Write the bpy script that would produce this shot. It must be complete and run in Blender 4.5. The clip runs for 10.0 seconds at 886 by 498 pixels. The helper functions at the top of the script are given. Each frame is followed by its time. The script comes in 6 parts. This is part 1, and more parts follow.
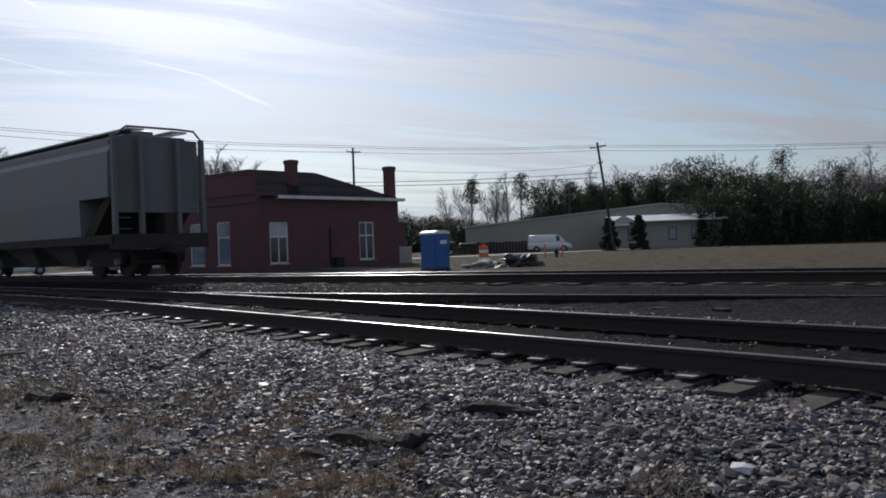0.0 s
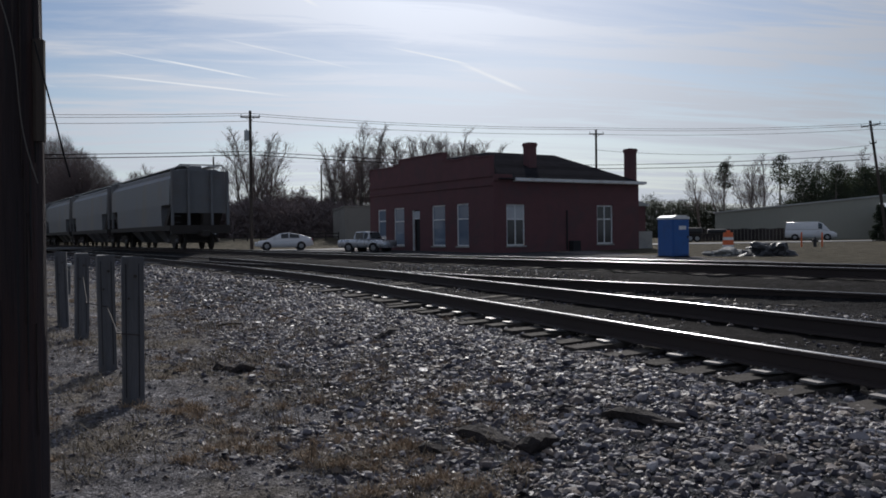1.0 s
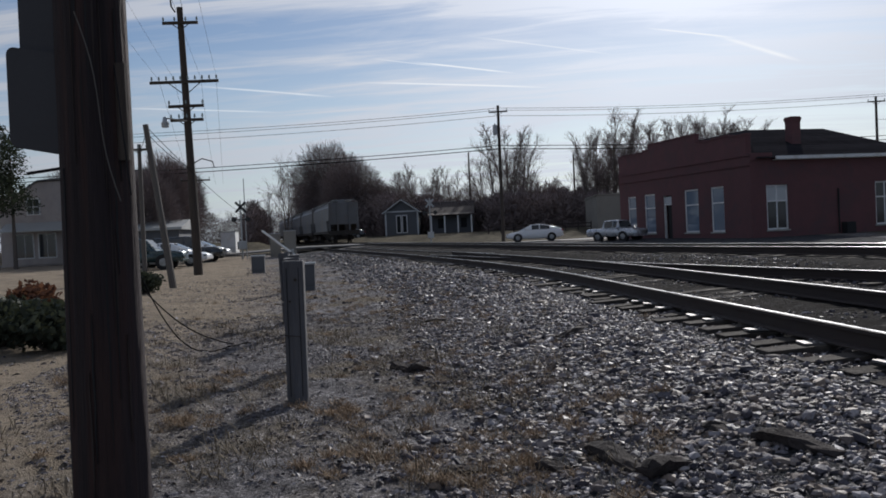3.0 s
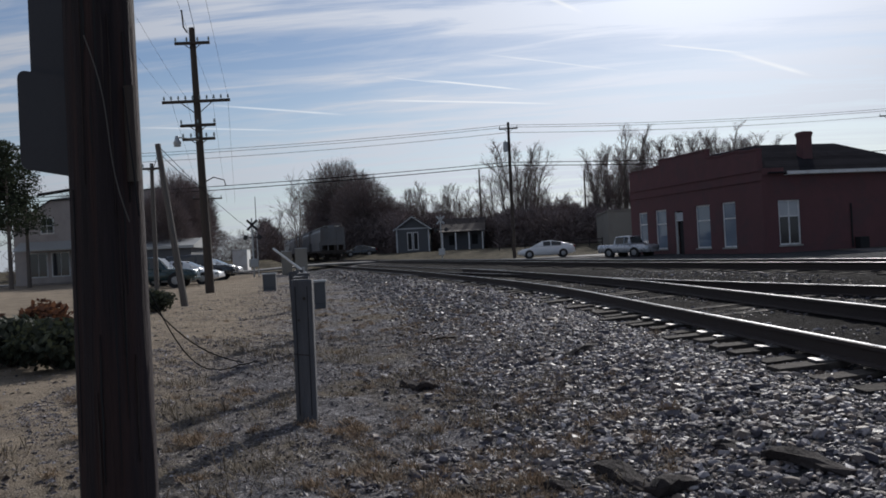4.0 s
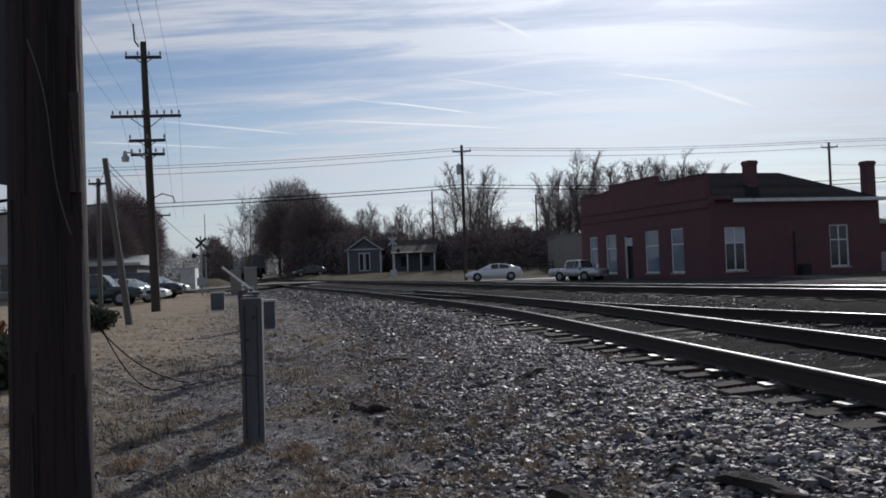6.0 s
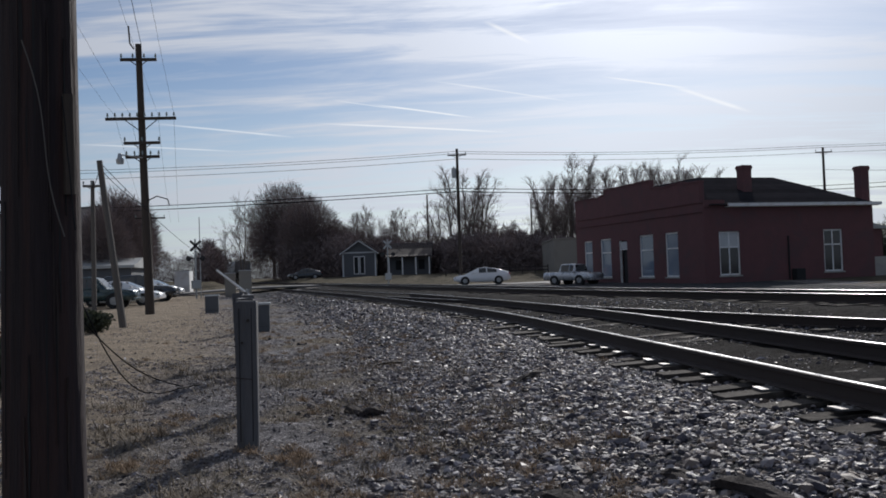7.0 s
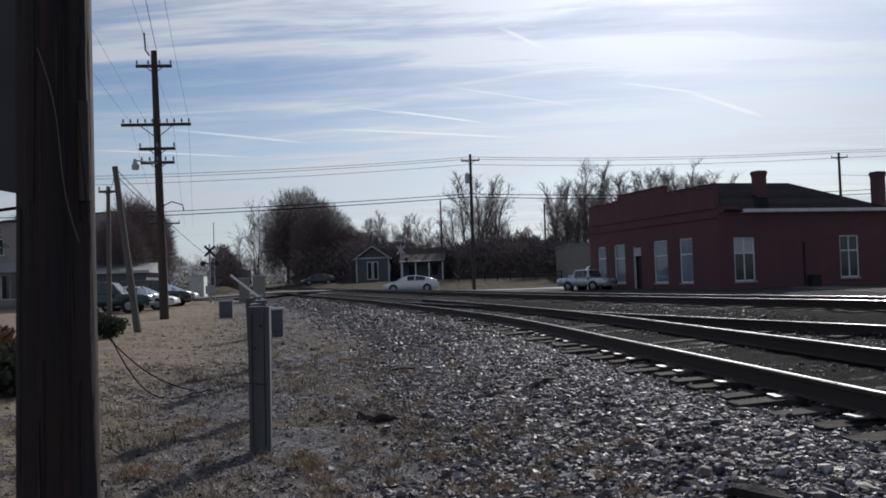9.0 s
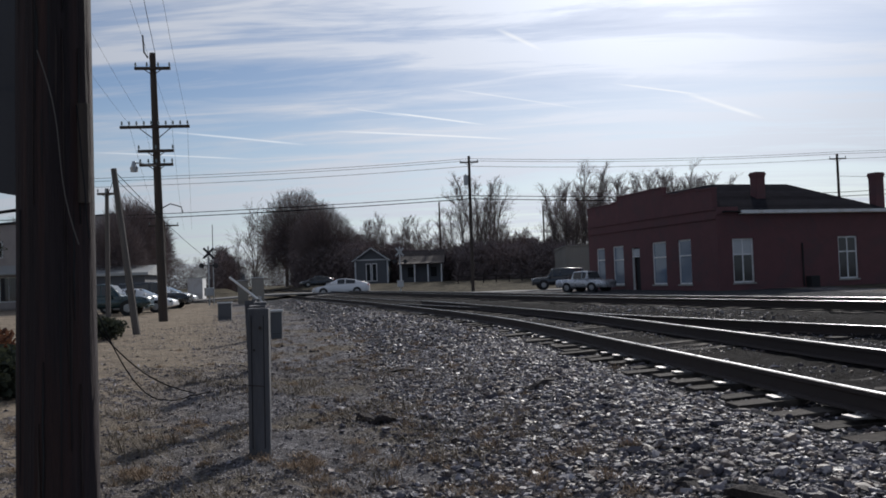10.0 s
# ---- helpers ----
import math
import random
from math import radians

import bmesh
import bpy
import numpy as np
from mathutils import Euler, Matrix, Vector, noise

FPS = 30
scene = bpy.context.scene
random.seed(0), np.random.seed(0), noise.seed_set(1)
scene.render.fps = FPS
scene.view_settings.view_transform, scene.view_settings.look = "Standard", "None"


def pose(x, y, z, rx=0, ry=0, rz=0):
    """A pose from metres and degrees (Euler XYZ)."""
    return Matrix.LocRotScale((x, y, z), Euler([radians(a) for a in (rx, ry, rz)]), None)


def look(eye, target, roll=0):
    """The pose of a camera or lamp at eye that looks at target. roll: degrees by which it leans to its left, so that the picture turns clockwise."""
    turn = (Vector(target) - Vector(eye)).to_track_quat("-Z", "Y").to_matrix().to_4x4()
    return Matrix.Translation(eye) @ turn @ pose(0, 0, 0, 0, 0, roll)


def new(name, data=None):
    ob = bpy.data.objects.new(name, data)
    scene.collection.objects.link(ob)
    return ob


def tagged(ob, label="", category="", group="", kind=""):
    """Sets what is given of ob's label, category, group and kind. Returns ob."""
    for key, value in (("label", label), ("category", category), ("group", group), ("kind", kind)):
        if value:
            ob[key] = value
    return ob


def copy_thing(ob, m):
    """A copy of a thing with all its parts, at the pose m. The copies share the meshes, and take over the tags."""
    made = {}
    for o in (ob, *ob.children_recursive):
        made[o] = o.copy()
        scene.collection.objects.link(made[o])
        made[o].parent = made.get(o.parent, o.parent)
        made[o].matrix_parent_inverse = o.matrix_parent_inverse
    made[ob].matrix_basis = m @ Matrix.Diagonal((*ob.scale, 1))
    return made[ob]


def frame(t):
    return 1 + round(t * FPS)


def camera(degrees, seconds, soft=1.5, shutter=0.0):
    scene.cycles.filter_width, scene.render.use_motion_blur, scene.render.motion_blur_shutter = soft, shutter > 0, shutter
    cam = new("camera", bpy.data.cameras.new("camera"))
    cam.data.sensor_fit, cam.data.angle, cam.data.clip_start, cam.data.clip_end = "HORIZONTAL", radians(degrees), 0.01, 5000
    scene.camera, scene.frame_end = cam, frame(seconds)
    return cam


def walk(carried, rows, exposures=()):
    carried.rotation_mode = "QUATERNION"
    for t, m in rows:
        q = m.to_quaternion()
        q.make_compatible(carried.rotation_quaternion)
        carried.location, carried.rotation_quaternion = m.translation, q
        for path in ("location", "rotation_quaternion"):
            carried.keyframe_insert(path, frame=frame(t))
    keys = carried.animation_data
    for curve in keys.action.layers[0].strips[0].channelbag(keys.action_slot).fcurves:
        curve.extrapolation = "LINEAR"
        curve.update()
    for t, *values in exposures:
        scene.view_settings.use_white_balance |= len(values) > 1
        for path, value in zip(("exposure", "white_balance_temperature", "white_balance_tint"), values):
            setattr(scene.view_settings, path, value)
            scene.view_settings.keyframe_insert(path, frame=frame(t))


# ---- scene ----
cam = camera(55.2, 10.0, soft=1.75)
PATH = [
    (0, (-1.258, -0.1745, 1.3254), (-0.324, 1.5946, 1.3184), -2.0),
    (0.5, (-0.832, -0.1605, 1.3176), (-0.263, 1.756, 1.277), -1.4),
    (1, (-0.446, -0.0827, 1.3423), (-0.056, 1.8787, 1.3082), -0.7),
    (1.5, (-0.082, -0.0308, 1.3578), (0.062, 1.9628, 1.299), -0.7),
    (2, (0.14, 0.1701, 1.3648), (0.164, 2.1697, 1.3159), -0.3),
    (2.5, (0.393, 0.22, 1.3712), (0.236, 2.2136, 1.3244), -1.9),
    (4, (0.482, 0.2109, 1.3891), (0.24, 2.196, 1.3892), -3.0),
    (4.5, (0.372, 0.2791, 1.3678), (0.193, 2.2709, 1.3959), -2.9),
    (5, (0.433, 0.309, 1.3731), (0.259, 2.3011, 1.3752), -2.5),
    (5.5, (0.452, 0.295, 1.377), (0.305, 2.2898, 1.4111), -2.3),
    (7, (0.446, 0.309, 1.3761), (0.332, 2.3046, 1.4302), -2.0),
    (7.5, (0.448, 0.302, 1.376), (0.336, 2.2985, 1.4392), -1.9),
    (8, (0.45, 0.3, 1.378), (0.329, 2.2955, 1.4422), -2.0),
    (8.5, (0.45, 0.31, 1.3771), (0.307, 2.3045, 1.4422), -1.9),
    (9, (0.455, 0.306, 1.3791), (0.31, 2.2994, 1.4472), -1.9),
    (9.5, (0.455, 0.306, 1.3791), (0.312, 2.2994, 1.4492), -2.0),
    (10, (0.452, 0.301, 1.378), (0.31, 2.2944, 1.4501), -2.0),
]
walk(cam, [(t, look(eye, target, roll)) for t, eye, target, roll in PATH],
     exposures=((0, 0.1), (0.3, -0.3), (0.5, -0.4), (1.0, -0.12), (1.5, -.22), (2, -.16), (2.5, 0.0), (4.0, 0.0), (10, 0.02)))

# ---- light ----
SUN_AZ, SUN_EL = radians(14), radians(28)      # azimuth to the right of +y
sun_way = Vector((math.sin(SUN_AZ) * math.cos(SUN_EL), math.cos(SUN_AZ) * math.cos(SUN_EL), math.sin(SUN_EL)))
sun = new("sun", bpy.data.lights.new("sun", "SUN"))
sun.data.energy, sun.data.angle, sun.data.color = 3.8, radians(1.2), (1.0, 0.965, 0.925)
sun.matrix_world = look(sun_way * 100, (0, 0, 0))
scene.view_settings.exposure = 0.0


class Nodes:
    """Short hand for node trees."""

    def __init__(self, tree):
        self.tree = tree
        tree.nodes.clear()

    def add(self, kind, **sets):
        n = self.tree.nodes.new(kind)
        for k, v in sets.items():
            if k in n.inputs:
                n.inputs[k].default_value = v
        return n

    def link(self, a, b):
        self.tree.links.new(a, b)

    def calc(self, op, a, b=None, c=None, clamp=False):
        n = self.tree.nodes.new("ShaderNodeMath")
        n.operation, n.use_clamp = op, clamp
        for i, v in enumerate((a, b, c)):
            if v is None:
                continue
            if isinstance(v, (int, float)):
                n.inputs[i].default_value = v
            else:
                self.link(v, n.inputs[i])
        return n.outputs[0]

    def blend(self, fac, a, b, mode="MIX"):
        n = self.tree.nodes.new("ShaderNodeMix")
        n.data_type, n.blend_type = "RGBA", mode
        for sock, v in ((n.inputs[0], fac), (n.inputs[6], a), (n.inputs[7], b)):
            if isinstance(v, (int, float)):
                sock.default_value = v
            elif isinstance(v, tuple):
                sock.default_value = (*v[:3], 1)
            else:
                self.link(v, sock)
        return n.outputs[2]

    def ramp(self, fac, *stops):
        n = self.tree.nodes.new("ShaderNodeValToRGB")
        while len(n.color_ramp.elements) < len(stops):
            n.color_ramp.elements.new(0.5)
        for e, (p, c) in zip(n.color_ramp.elements, stops):
            e.position = p
            e.color = (c, c, c, 1) if isinstance(c, (int, float)) else (*c, 1)
        self.link(fac, n.inputs[0])
        return n.outputs[0]

    def noise(self, vec, scale, detail=4, rough=0.55, dist=0.0):
        n = self.add("ShaderNodeTexNoise", Scale=scale, Detail=detail, Roughness=rough, Distortion=dist)
        if vec is not None:
            self.link(vec, n.inputs["Vector"])
        return n.outputs["Fac"]


def make_world():
    world = bpy.data.worlds.new("sky")
    world.use_nodes = True
    scene.world = world
    k = Nodes(world.node_tree)
    sky = k.add("ShaderNodeTexSky")
    sky.sky_type, sky.sun_disc = "NISHITA", False
    sky.sun_elevation, sky.sun_rotation = SUN_EL, SUN_AZ
    sky.air_density, sky.dust_density, sky.ozone_density = 1.0, 0.6, 2.0
    co = k.add("ShaderNodeTexCoord")
    sep = k.add("ShaderNodeSeparateXYZ")
    k.link(co.outputs["Generated"], sep.inputs[0])
    x, y, z = sep.outputs
    up = k.calc("MAXIMUM", z, 0.02)
    flat = k.calc("ADD", up, 0.09)
    u, v = k.calc("DIVIDE", x, flat), k.calc("DIVIDE", y, flat)
    plane = k.add("ShaderNodeCombineXYZ")
    k.link(u, plane.inputs[0]), k.link(v, plane.inputs[1])
    turn = k.add("ShaderNodeMapping")
    turn.inputs["Rotation"].default_value = (0, 0, radians(14))
    turn.inputs["Scale"].default_value = (0.42, 1.9, 1)
    k.link(plane.outputs[0], turn.inputs["Vector"])
    big = k.noise(turn.outputs[0], 0.75, 7, 0.6, 0.7)
    fine = k.noise(turn.outputs[0], 2.6, 8, 0.62, 0.9)
    veil = k.calc("ADD", k.calc("MULTIPLY", big, 0.62), k.calc("MULTIPLY", fine, 0.38))
    veil = k.ramp(veil, (0.415, 0.0), (0.485, 0.35), (0.55, 1.0))
    # how near the sun: thin cloud glows in forward scatter
    s = k.add("ShaderNodeVectorMath")
    s.operation = "DOT_PRODUCT"
    k.link(co.outputs["Generated"], s.inputs[0])
    s.inputs[1].default_value = sun_way
    near = k.calc("MAXIMUM", s.outputs["Value"], 0.0)
    wide = k.calc("POWER", near, 2.6)
    glow = k.calc("ADD", k.calc("MULTIPLY", k.calc("POWER", near, 40.0), 0.6), k.calc("MULTIPLY", k.calc("POWER", near, 8.0), 0.18))
    lit = k.calc("ADD", k.calc("ADD", glow, k.calc("MULTIPLY", wide, 0.34)), 0.35)
    east = k.calc("MULTIPLY", k.calc("SUBTRACT", x, 0.12), 1.5, clamp=True)
    fade = k.calc("SUBTRACT", 1.03, k.calc("MULTIPLY", east, 0.3))
    lit = k.calc("MULTIPLY", lit, fade)
    cloud = k.blend(1.0, (0.91, 0.965, 1.09), lit, "MULTIPLY")
    clear = k.blend(1.0, sky.outputs[0], (0.058, 0.062, 0.07), "MULTIPLY")
    low = k.ramp(z, (0.0, 0.72), (0.08, 0.32), (0.22, 0.0))
    haze = k.blend(1.0, (0.74, 0.86, 0.97), k.calc("MULTIPLY", k.calc("ADD", k.calc("MULTIPLY", wide, 0.78), 0.3), fade), "MULTIPLY")
    clear = k.blend(low, clear, haze)
    colour = k.blend(k.calc("MULTIPLY", veil, 0.9), clear, cloud)
    colour = k.blend(k.calc("MULTIPLY", low, 0.45), colour, haze)
    # old vapour trails, long straight bands in the plane of the cloud
    for (ax, ay), (bx, by), wide, gain in TRAILS:
        dx, dy = bx - ax, by - ay
        ln = math.hypot(dx, dy)
        dx, dy = dx / ln, dy / ln
        pu, pv = k.calc("SUBTRACT", u, ax), k.calc("SUBTRACT", v, ay)
        along = k.calc("ADD", k.calc("MULTIPLY", pu, dx), k.calc("MULTIPLY", pv, dy))
        off = k.calc("ABSOLUTE", k.calc("SUBTRACT", k.calc("MULTIPLY", pu, dy), k.calc("MULTIPLY", pv, dx)))
        off = k.calc("ADD", off, k.calc("MULTIPLY", k.calc("SUBTRACT", fine, 0.5), wide * 1.2))
        band = k.calc("SUBTRACT", 1.0, k.calc("DIVIDE", off, wide), clamp=True)
        ends = k.calc("MULTIPLY", k.calc("MULTIPLY", along, 4.0 / ln, clamp=True), k.calc("MULTIPLY", k.calc("SUBTRACT", ln, along), 4.0 / ln, clamp=True))
        colour = k.blend(k.calc("MULTIPLY", k.calc("MULTIPLY", band, ends), gain), colour, (0.98, 0.99, 1.0))
    back = k.add("ShaderNodeBackground", Strength=1.0)
    k.link(colour, back.inputs["Color"])
    out = k.add("ShaderNodeOutputWorld")
    k.link(back.outputs[0], out.inputs["Surface"])


TRAILS = [
    ((0.424, 3.16), (0.80, 3.35), 0.012, 0.75), ((0.70, 3.29), (1.15, 3.735), 0.022, 0.6), ((-0.47, 3.378), (-0.05, 3.67), 0.014, 0.8),
    ((-0.74, 3.62), (0.11, 3.955), 0.02, 0.75), ((-0.21, 3.118), (0.35, 3.486), 0.012, 0.45), ((-1.40, 3.437), (-0.88, 3.836), 0.02, 0.5),
    ((0.0, 2.56), (0.16, 2.79), 0.014, 0.6), ((-1.85, 3.66), (-1.2, 4.035), 0.02, 0.45), ((-0.60, 3.30), (-0.36, 3.48), 0.01, 0.45),
]
make_world()

# ---- materials ----


def mat(name, base, rough=0.7, metal=0.0, scale=6.0, vary=0.25, grain=40.0, bump=0.2, stain=None, stretch=(1, 1, 1), spec=0.5, piece=0.0, island=0.0, coat=0.0, thin=0.0):
    """A painted, wooden, metal or mineral surface: two scales of variation, stains and fine relief in metres."""
    m = bpy.data.materials.new(name)
    m.use_nodes = True
    k = Nodes(m.node_tree)
    co = k.add("ShaderNodeTexCoord")
    mp = k.add("ShaderNodeMapping")
    mp.inputs["Scale"].default_value = stretch
    k.link(co.outputs["Object"], mp.inputs["Vector"])
    vec = mp.outputs[0]
    big, fine = k.noise(vec, scale, 5, 0.6, 0.3), k.noise(vec, grain, 4, 0.65)
    tone = k.calc("ADD", k.calc("MULTIPLY", k.calc("SUBTRACT", big, 0.5), 2 * vary), k.calc("MULTIPLY", k.calc("SUBTRACT", fine, 0.5), 1.3 * vary))
    if piece:
        info = k.add("ShaderNodeObjectInfo")
        tone = k.calc("ADD", tone, k.calc("MULTIPLY", k.calc("SUBTRACT", info.outputs["Random"], 0.5), piece))
    if island:
        geo = k.add("ShaderNodeNewGeometry")
        tone = k.calc("ADD", tone, k.calc("MULTIPLY", k.calc("SUBTRACT", geo.outputs["Random Per Island"], 0.5), island))
    gain = k.calc("MAXIMUM", k.calc("ADD", tone, 1.0), 0.1)
    colour = k.blend(1.0, base, gain, "MULTIPLY")
    if stain:
        mask = k.ramp(k.noise(vec, scale * 0.6, 6, 0.65, 0.8), (0.5, 0.0), (0.68, 0.8))
        colour = k.blend(mask, colour, stain)
    b = k.add("ShaderNodeBsdfPrincipled", Metallic=metal)
    b.inputs["Specular IOR Level"].default_value = spec
    b.inputs["Coat Weight"].default_value = coat
    k.link(colour, b.inputs["Base Color"])
    k.link(k.calc("ADD", k.calc("MULTIPLY", k.calc("SUBTRACT", big, 0.5), 0.35), rough, clamp=True), b.inputs["Roughness"])
    if bump:
        bp = k.add("ShaderNodeBump", Strength=bump, Distance=0.02)
        k.link(fine, bp.inputs["Height"])
        k.link(bp.outputs[0], b.inputs["Normal"])
    out = k.add("ShaderNodeOutputMaterial")
    if thin:                                  # leaves let some of the light through
        through_leaf = k.add("ShaderNodeBsdfTranslucent")
        k.link(k.blend(1.0, colour, (1.5, 1.45, 1.1), "MULTIPLY"), through_leaf.inputs["Color"])
        both = k.add("ShaderNodeMixShader", Fac=thin)
        k.link(b.outputs[0], both.inputs[1]), k.link(through_leaf.outputs[0], both.inputs[2])
        k.link(both.outputs[0], out.inputs["Surface"])
    else:
        k.link(b.outputs[0], out.inputs["Surface"])
    return m


def glass_mat(name, tint=(0.05, 0.06, 0.07), rough=0.06):
    m = bpy.data.materials.new(name)
    m.use_nodes = True
    k = Nodes(m.node_tree)
    b = k.add("ShaderNodeBsdfPrincipled", Roughness=rough, IOR=1.5)
    b.inputs["Base Color"].default_value = (*tint, 1)
    b.inputs["Specular IOR Level"].default_value = 0.8
    n = k.add("ShaderNodeBump", Strength=0.03, Distance=0.05)
    k.link(k.noise(None, 1.5), n.inputs["Height"])
    k.link(n.outputs[0], b.inputs["Normal"])
    out = k.add("ShaderNodeOutputMaterial")
    k.link(b.outputs[0], out.inputs["Surface"])
    return m


def ground_mat():
    """Gravelly dirt with dead grass; ballast, lot and field are told apart by the plan's own lines."""
    m = bpy.data.materials.new("ground_soil")
    m.use_nodes = True
    k = Nodes(m.node_tree)
    co = k.add("ShaderNodeTexCoord")
    vec = co.outputs["Object"]
    at = k.add("ShaderNodeAttribute")
    at.attribute_name = "cover"            # red: crushed stone and painted shade by the depot, green: lot gravel, blue: dry turf
    sep = k.add("ShaderNodeSeparateColor")
    k.link(at.outputs["Color"], sep.inputs[0])
    big, mid, fine = k.noise(vec, 0.45, 6, 0.6), k.noise(vec, 5, 6, 0.65), k.noise(vec, 60, 4, 0.7)
    vor = k.add("ShaderNodeTexVoronoi", Scale=22)
    k.link(vec, vor.inputs["Vector"])
    soil = k.ramp(mid, (0.32, (0.078, 0.075, 0.08)), (0.5, (0.21, 0.202, 0.21)), (0.68, (0.37, 0.355, 0.362)))
    grass = k.ramp(fine, (0.3, (0.1, 0.085, 0.058)), (0.55, (0.22, 0.18, 0.125)), (0.75, (0.31, 0.26, 0.185)))
    soil = k.blend(k.ramp(big, (0.45, 0.0), (0.6, 0.7)), soil, grass)
    grit = k.add("ShaderNodeTexVoronoi", Scale=70)
    k.link(vec, grit.inputs["Vector"])
    chip = k.add("ShaderNodeSeparateColor")
    k.link(grit.outputs["Color"], chip.inputs[0])
    speck = k.ramp(chip.outputs[0], (0.0, 0.35), (0.45, 0.8), (0.8, 1.25), (1.0, 2.3))
    soil = k.blend(k.ramp(mid, (0.35, 0.35), (0.6, 0.9)), soil, k.blend(1.0, soil, speck, "MULTIPLY"))
    stone = k.ramp(vor.outputs["Color"], (0.1, (0.028, 0.029, 0.033)), (0.6, (0.085, 0.087, 0.095)), (0.95, (0.17, 0.17, 0.175)))
    lot = k.ramp(mid, (0.3, (0.31, 0.255, 0.195)), (0.7, (0.48, 0.4, 0.31)))
    lot = k.blend(k.ramp(fine, (0.4, 0.0), (0.7, 0.5)), lot, (0.26, 0.215, 0.17))
    turf = k.ramp(k.noise(vec, 1.1, 8, 0.7), (0.35, (0.055, 0.05, 0.038)), (0.6, (0.14, 0.122, 0.092)))
    edge = k.calc("ADD", k.calc("MULTIPLY", k.calc("SUBTRACT", mid, 0.5), 0.9), k.calc("MULTIPLY", k.calc("SUBTRACT", big, 0.5), 0.9))
    def soft(sock):
        return k.ramp(k.calc("ADD", sock, edge), (0.38, 0.0), (0.62, 1.0))
    drag = k.noise(vec, 0.9, 8, 0.7, 0.6)
    lot = k.blend(k.ramp(drag, (0.42, 0.0), (0.66, 0.75)), lot, (0.2, 0.172, 0.145))
    wear = k.ramp(k.calc("ADD", sep.outputs[1], k.calc("MULTIPLY", edge, 0.8)), (0.12, 0.0), (0.5, 0.55), (0.9, 1.0))
    colour = k.blend(wear, soil, lot)
    colour = k.blend(soft(sep.outputs[2]), colour, turf)
    colour = k.blend(soft(sep.outputs[0]), colour, stone)
    colour = k.blend(k.calc("MULTIPLY", at.outputs["Alpha"], k.ramp(mid, (0.3, 0.7), (0.6, 1.0))), colour, (0.022, 0.02, 0.02))   # oil, dirt and painted shade between the rails
    b = k.add("ShaderNodeBsdfPrincipled", Roughness=0.92)
    b.inputs["Specular IOR Level"].default_value = 0.02
    k.link(colour, b.inputs["Base Color"])
    bp = k.add("ShaderNodeBump", Strength=1.0, Distance=0.05)
    k.link(k.calc("ADD", k.calc("ADD", fine, k.calc("MULTIPLY", mid, 1.5)), k.calc("MULTIPLY", grit.outputs["Distance"], -0.5)), bp.inputs["Height"])
    k.link(bp.outputs[0], b.inputs["Normal"])
    out = k.add("ShaderNodeOutputMaterial")
    k.link(b.outputs[0], out.inputs["Surface"])
    return m


def stone_mat():
    """Broken granite: mostly dark grey, some pale, some rusty, a little gloss on the fresh faces."""
    m = bpy.data.materials.new("crushed_stone")
    m.use_nodes = True
    k = Nodes(m.node_tree)
    geo = k.add("ShaderNodeNewGeometry")
    co = k.add("ShaderNodeTexCoord")
    one = geo.outputs["Random Per Island"]
    tone = k.ramp(one, (0.0, (0.032, 0.03, 0.039)), (0.35, (0.085, 0.08, 0.096)), (0.7, (0.168, 0.159, 0.178)), (0.88, (0.28, 0.264, 0.28)), (1.0, (0.5, 0.475, 0.49)))
    rust = k.ramp(k.calc("FRACT", k.calc("MULTIPLY", one, 37.0)), (0.5, 0.0), (0.95, 0.75))
    colour = k.blend(rust, tone, (0.24, 0.187, 0.145))
    fine = k.noise(co.outputs["Object"], 90, 4, 0.7)
    colour = k.blend(1.0, colour, k.calc("ADD", fine, 0.5), "MULTIPLY")
    b = k.add("ShaderNodeBsdfPrincipled", Roughness=0.5)
    b.inputs["Specular IOR Level"].default_value = 0.16
    k.link(colour, b.inputs["Base Color"])
    k.link(k.calc("ADD", k.calc("MULTIPLY", k.calc("FRACT", k.calc("MULTIPLY", one, 91.0)), 0.45), 0.42), b.inputs["Roughness"])
    bp = k.add("ShaderNodeBump", Strength=0.4, Distance=0.01)
    k.link(fine, bp.inputs["Height"]), k.link(bp.outputs[0], b.inputs["Normal"])
    out = k.add("ShaderNodeOutputMaterial")
    k.link(b.outputs[0], out.inputs["Surface"])
    return m


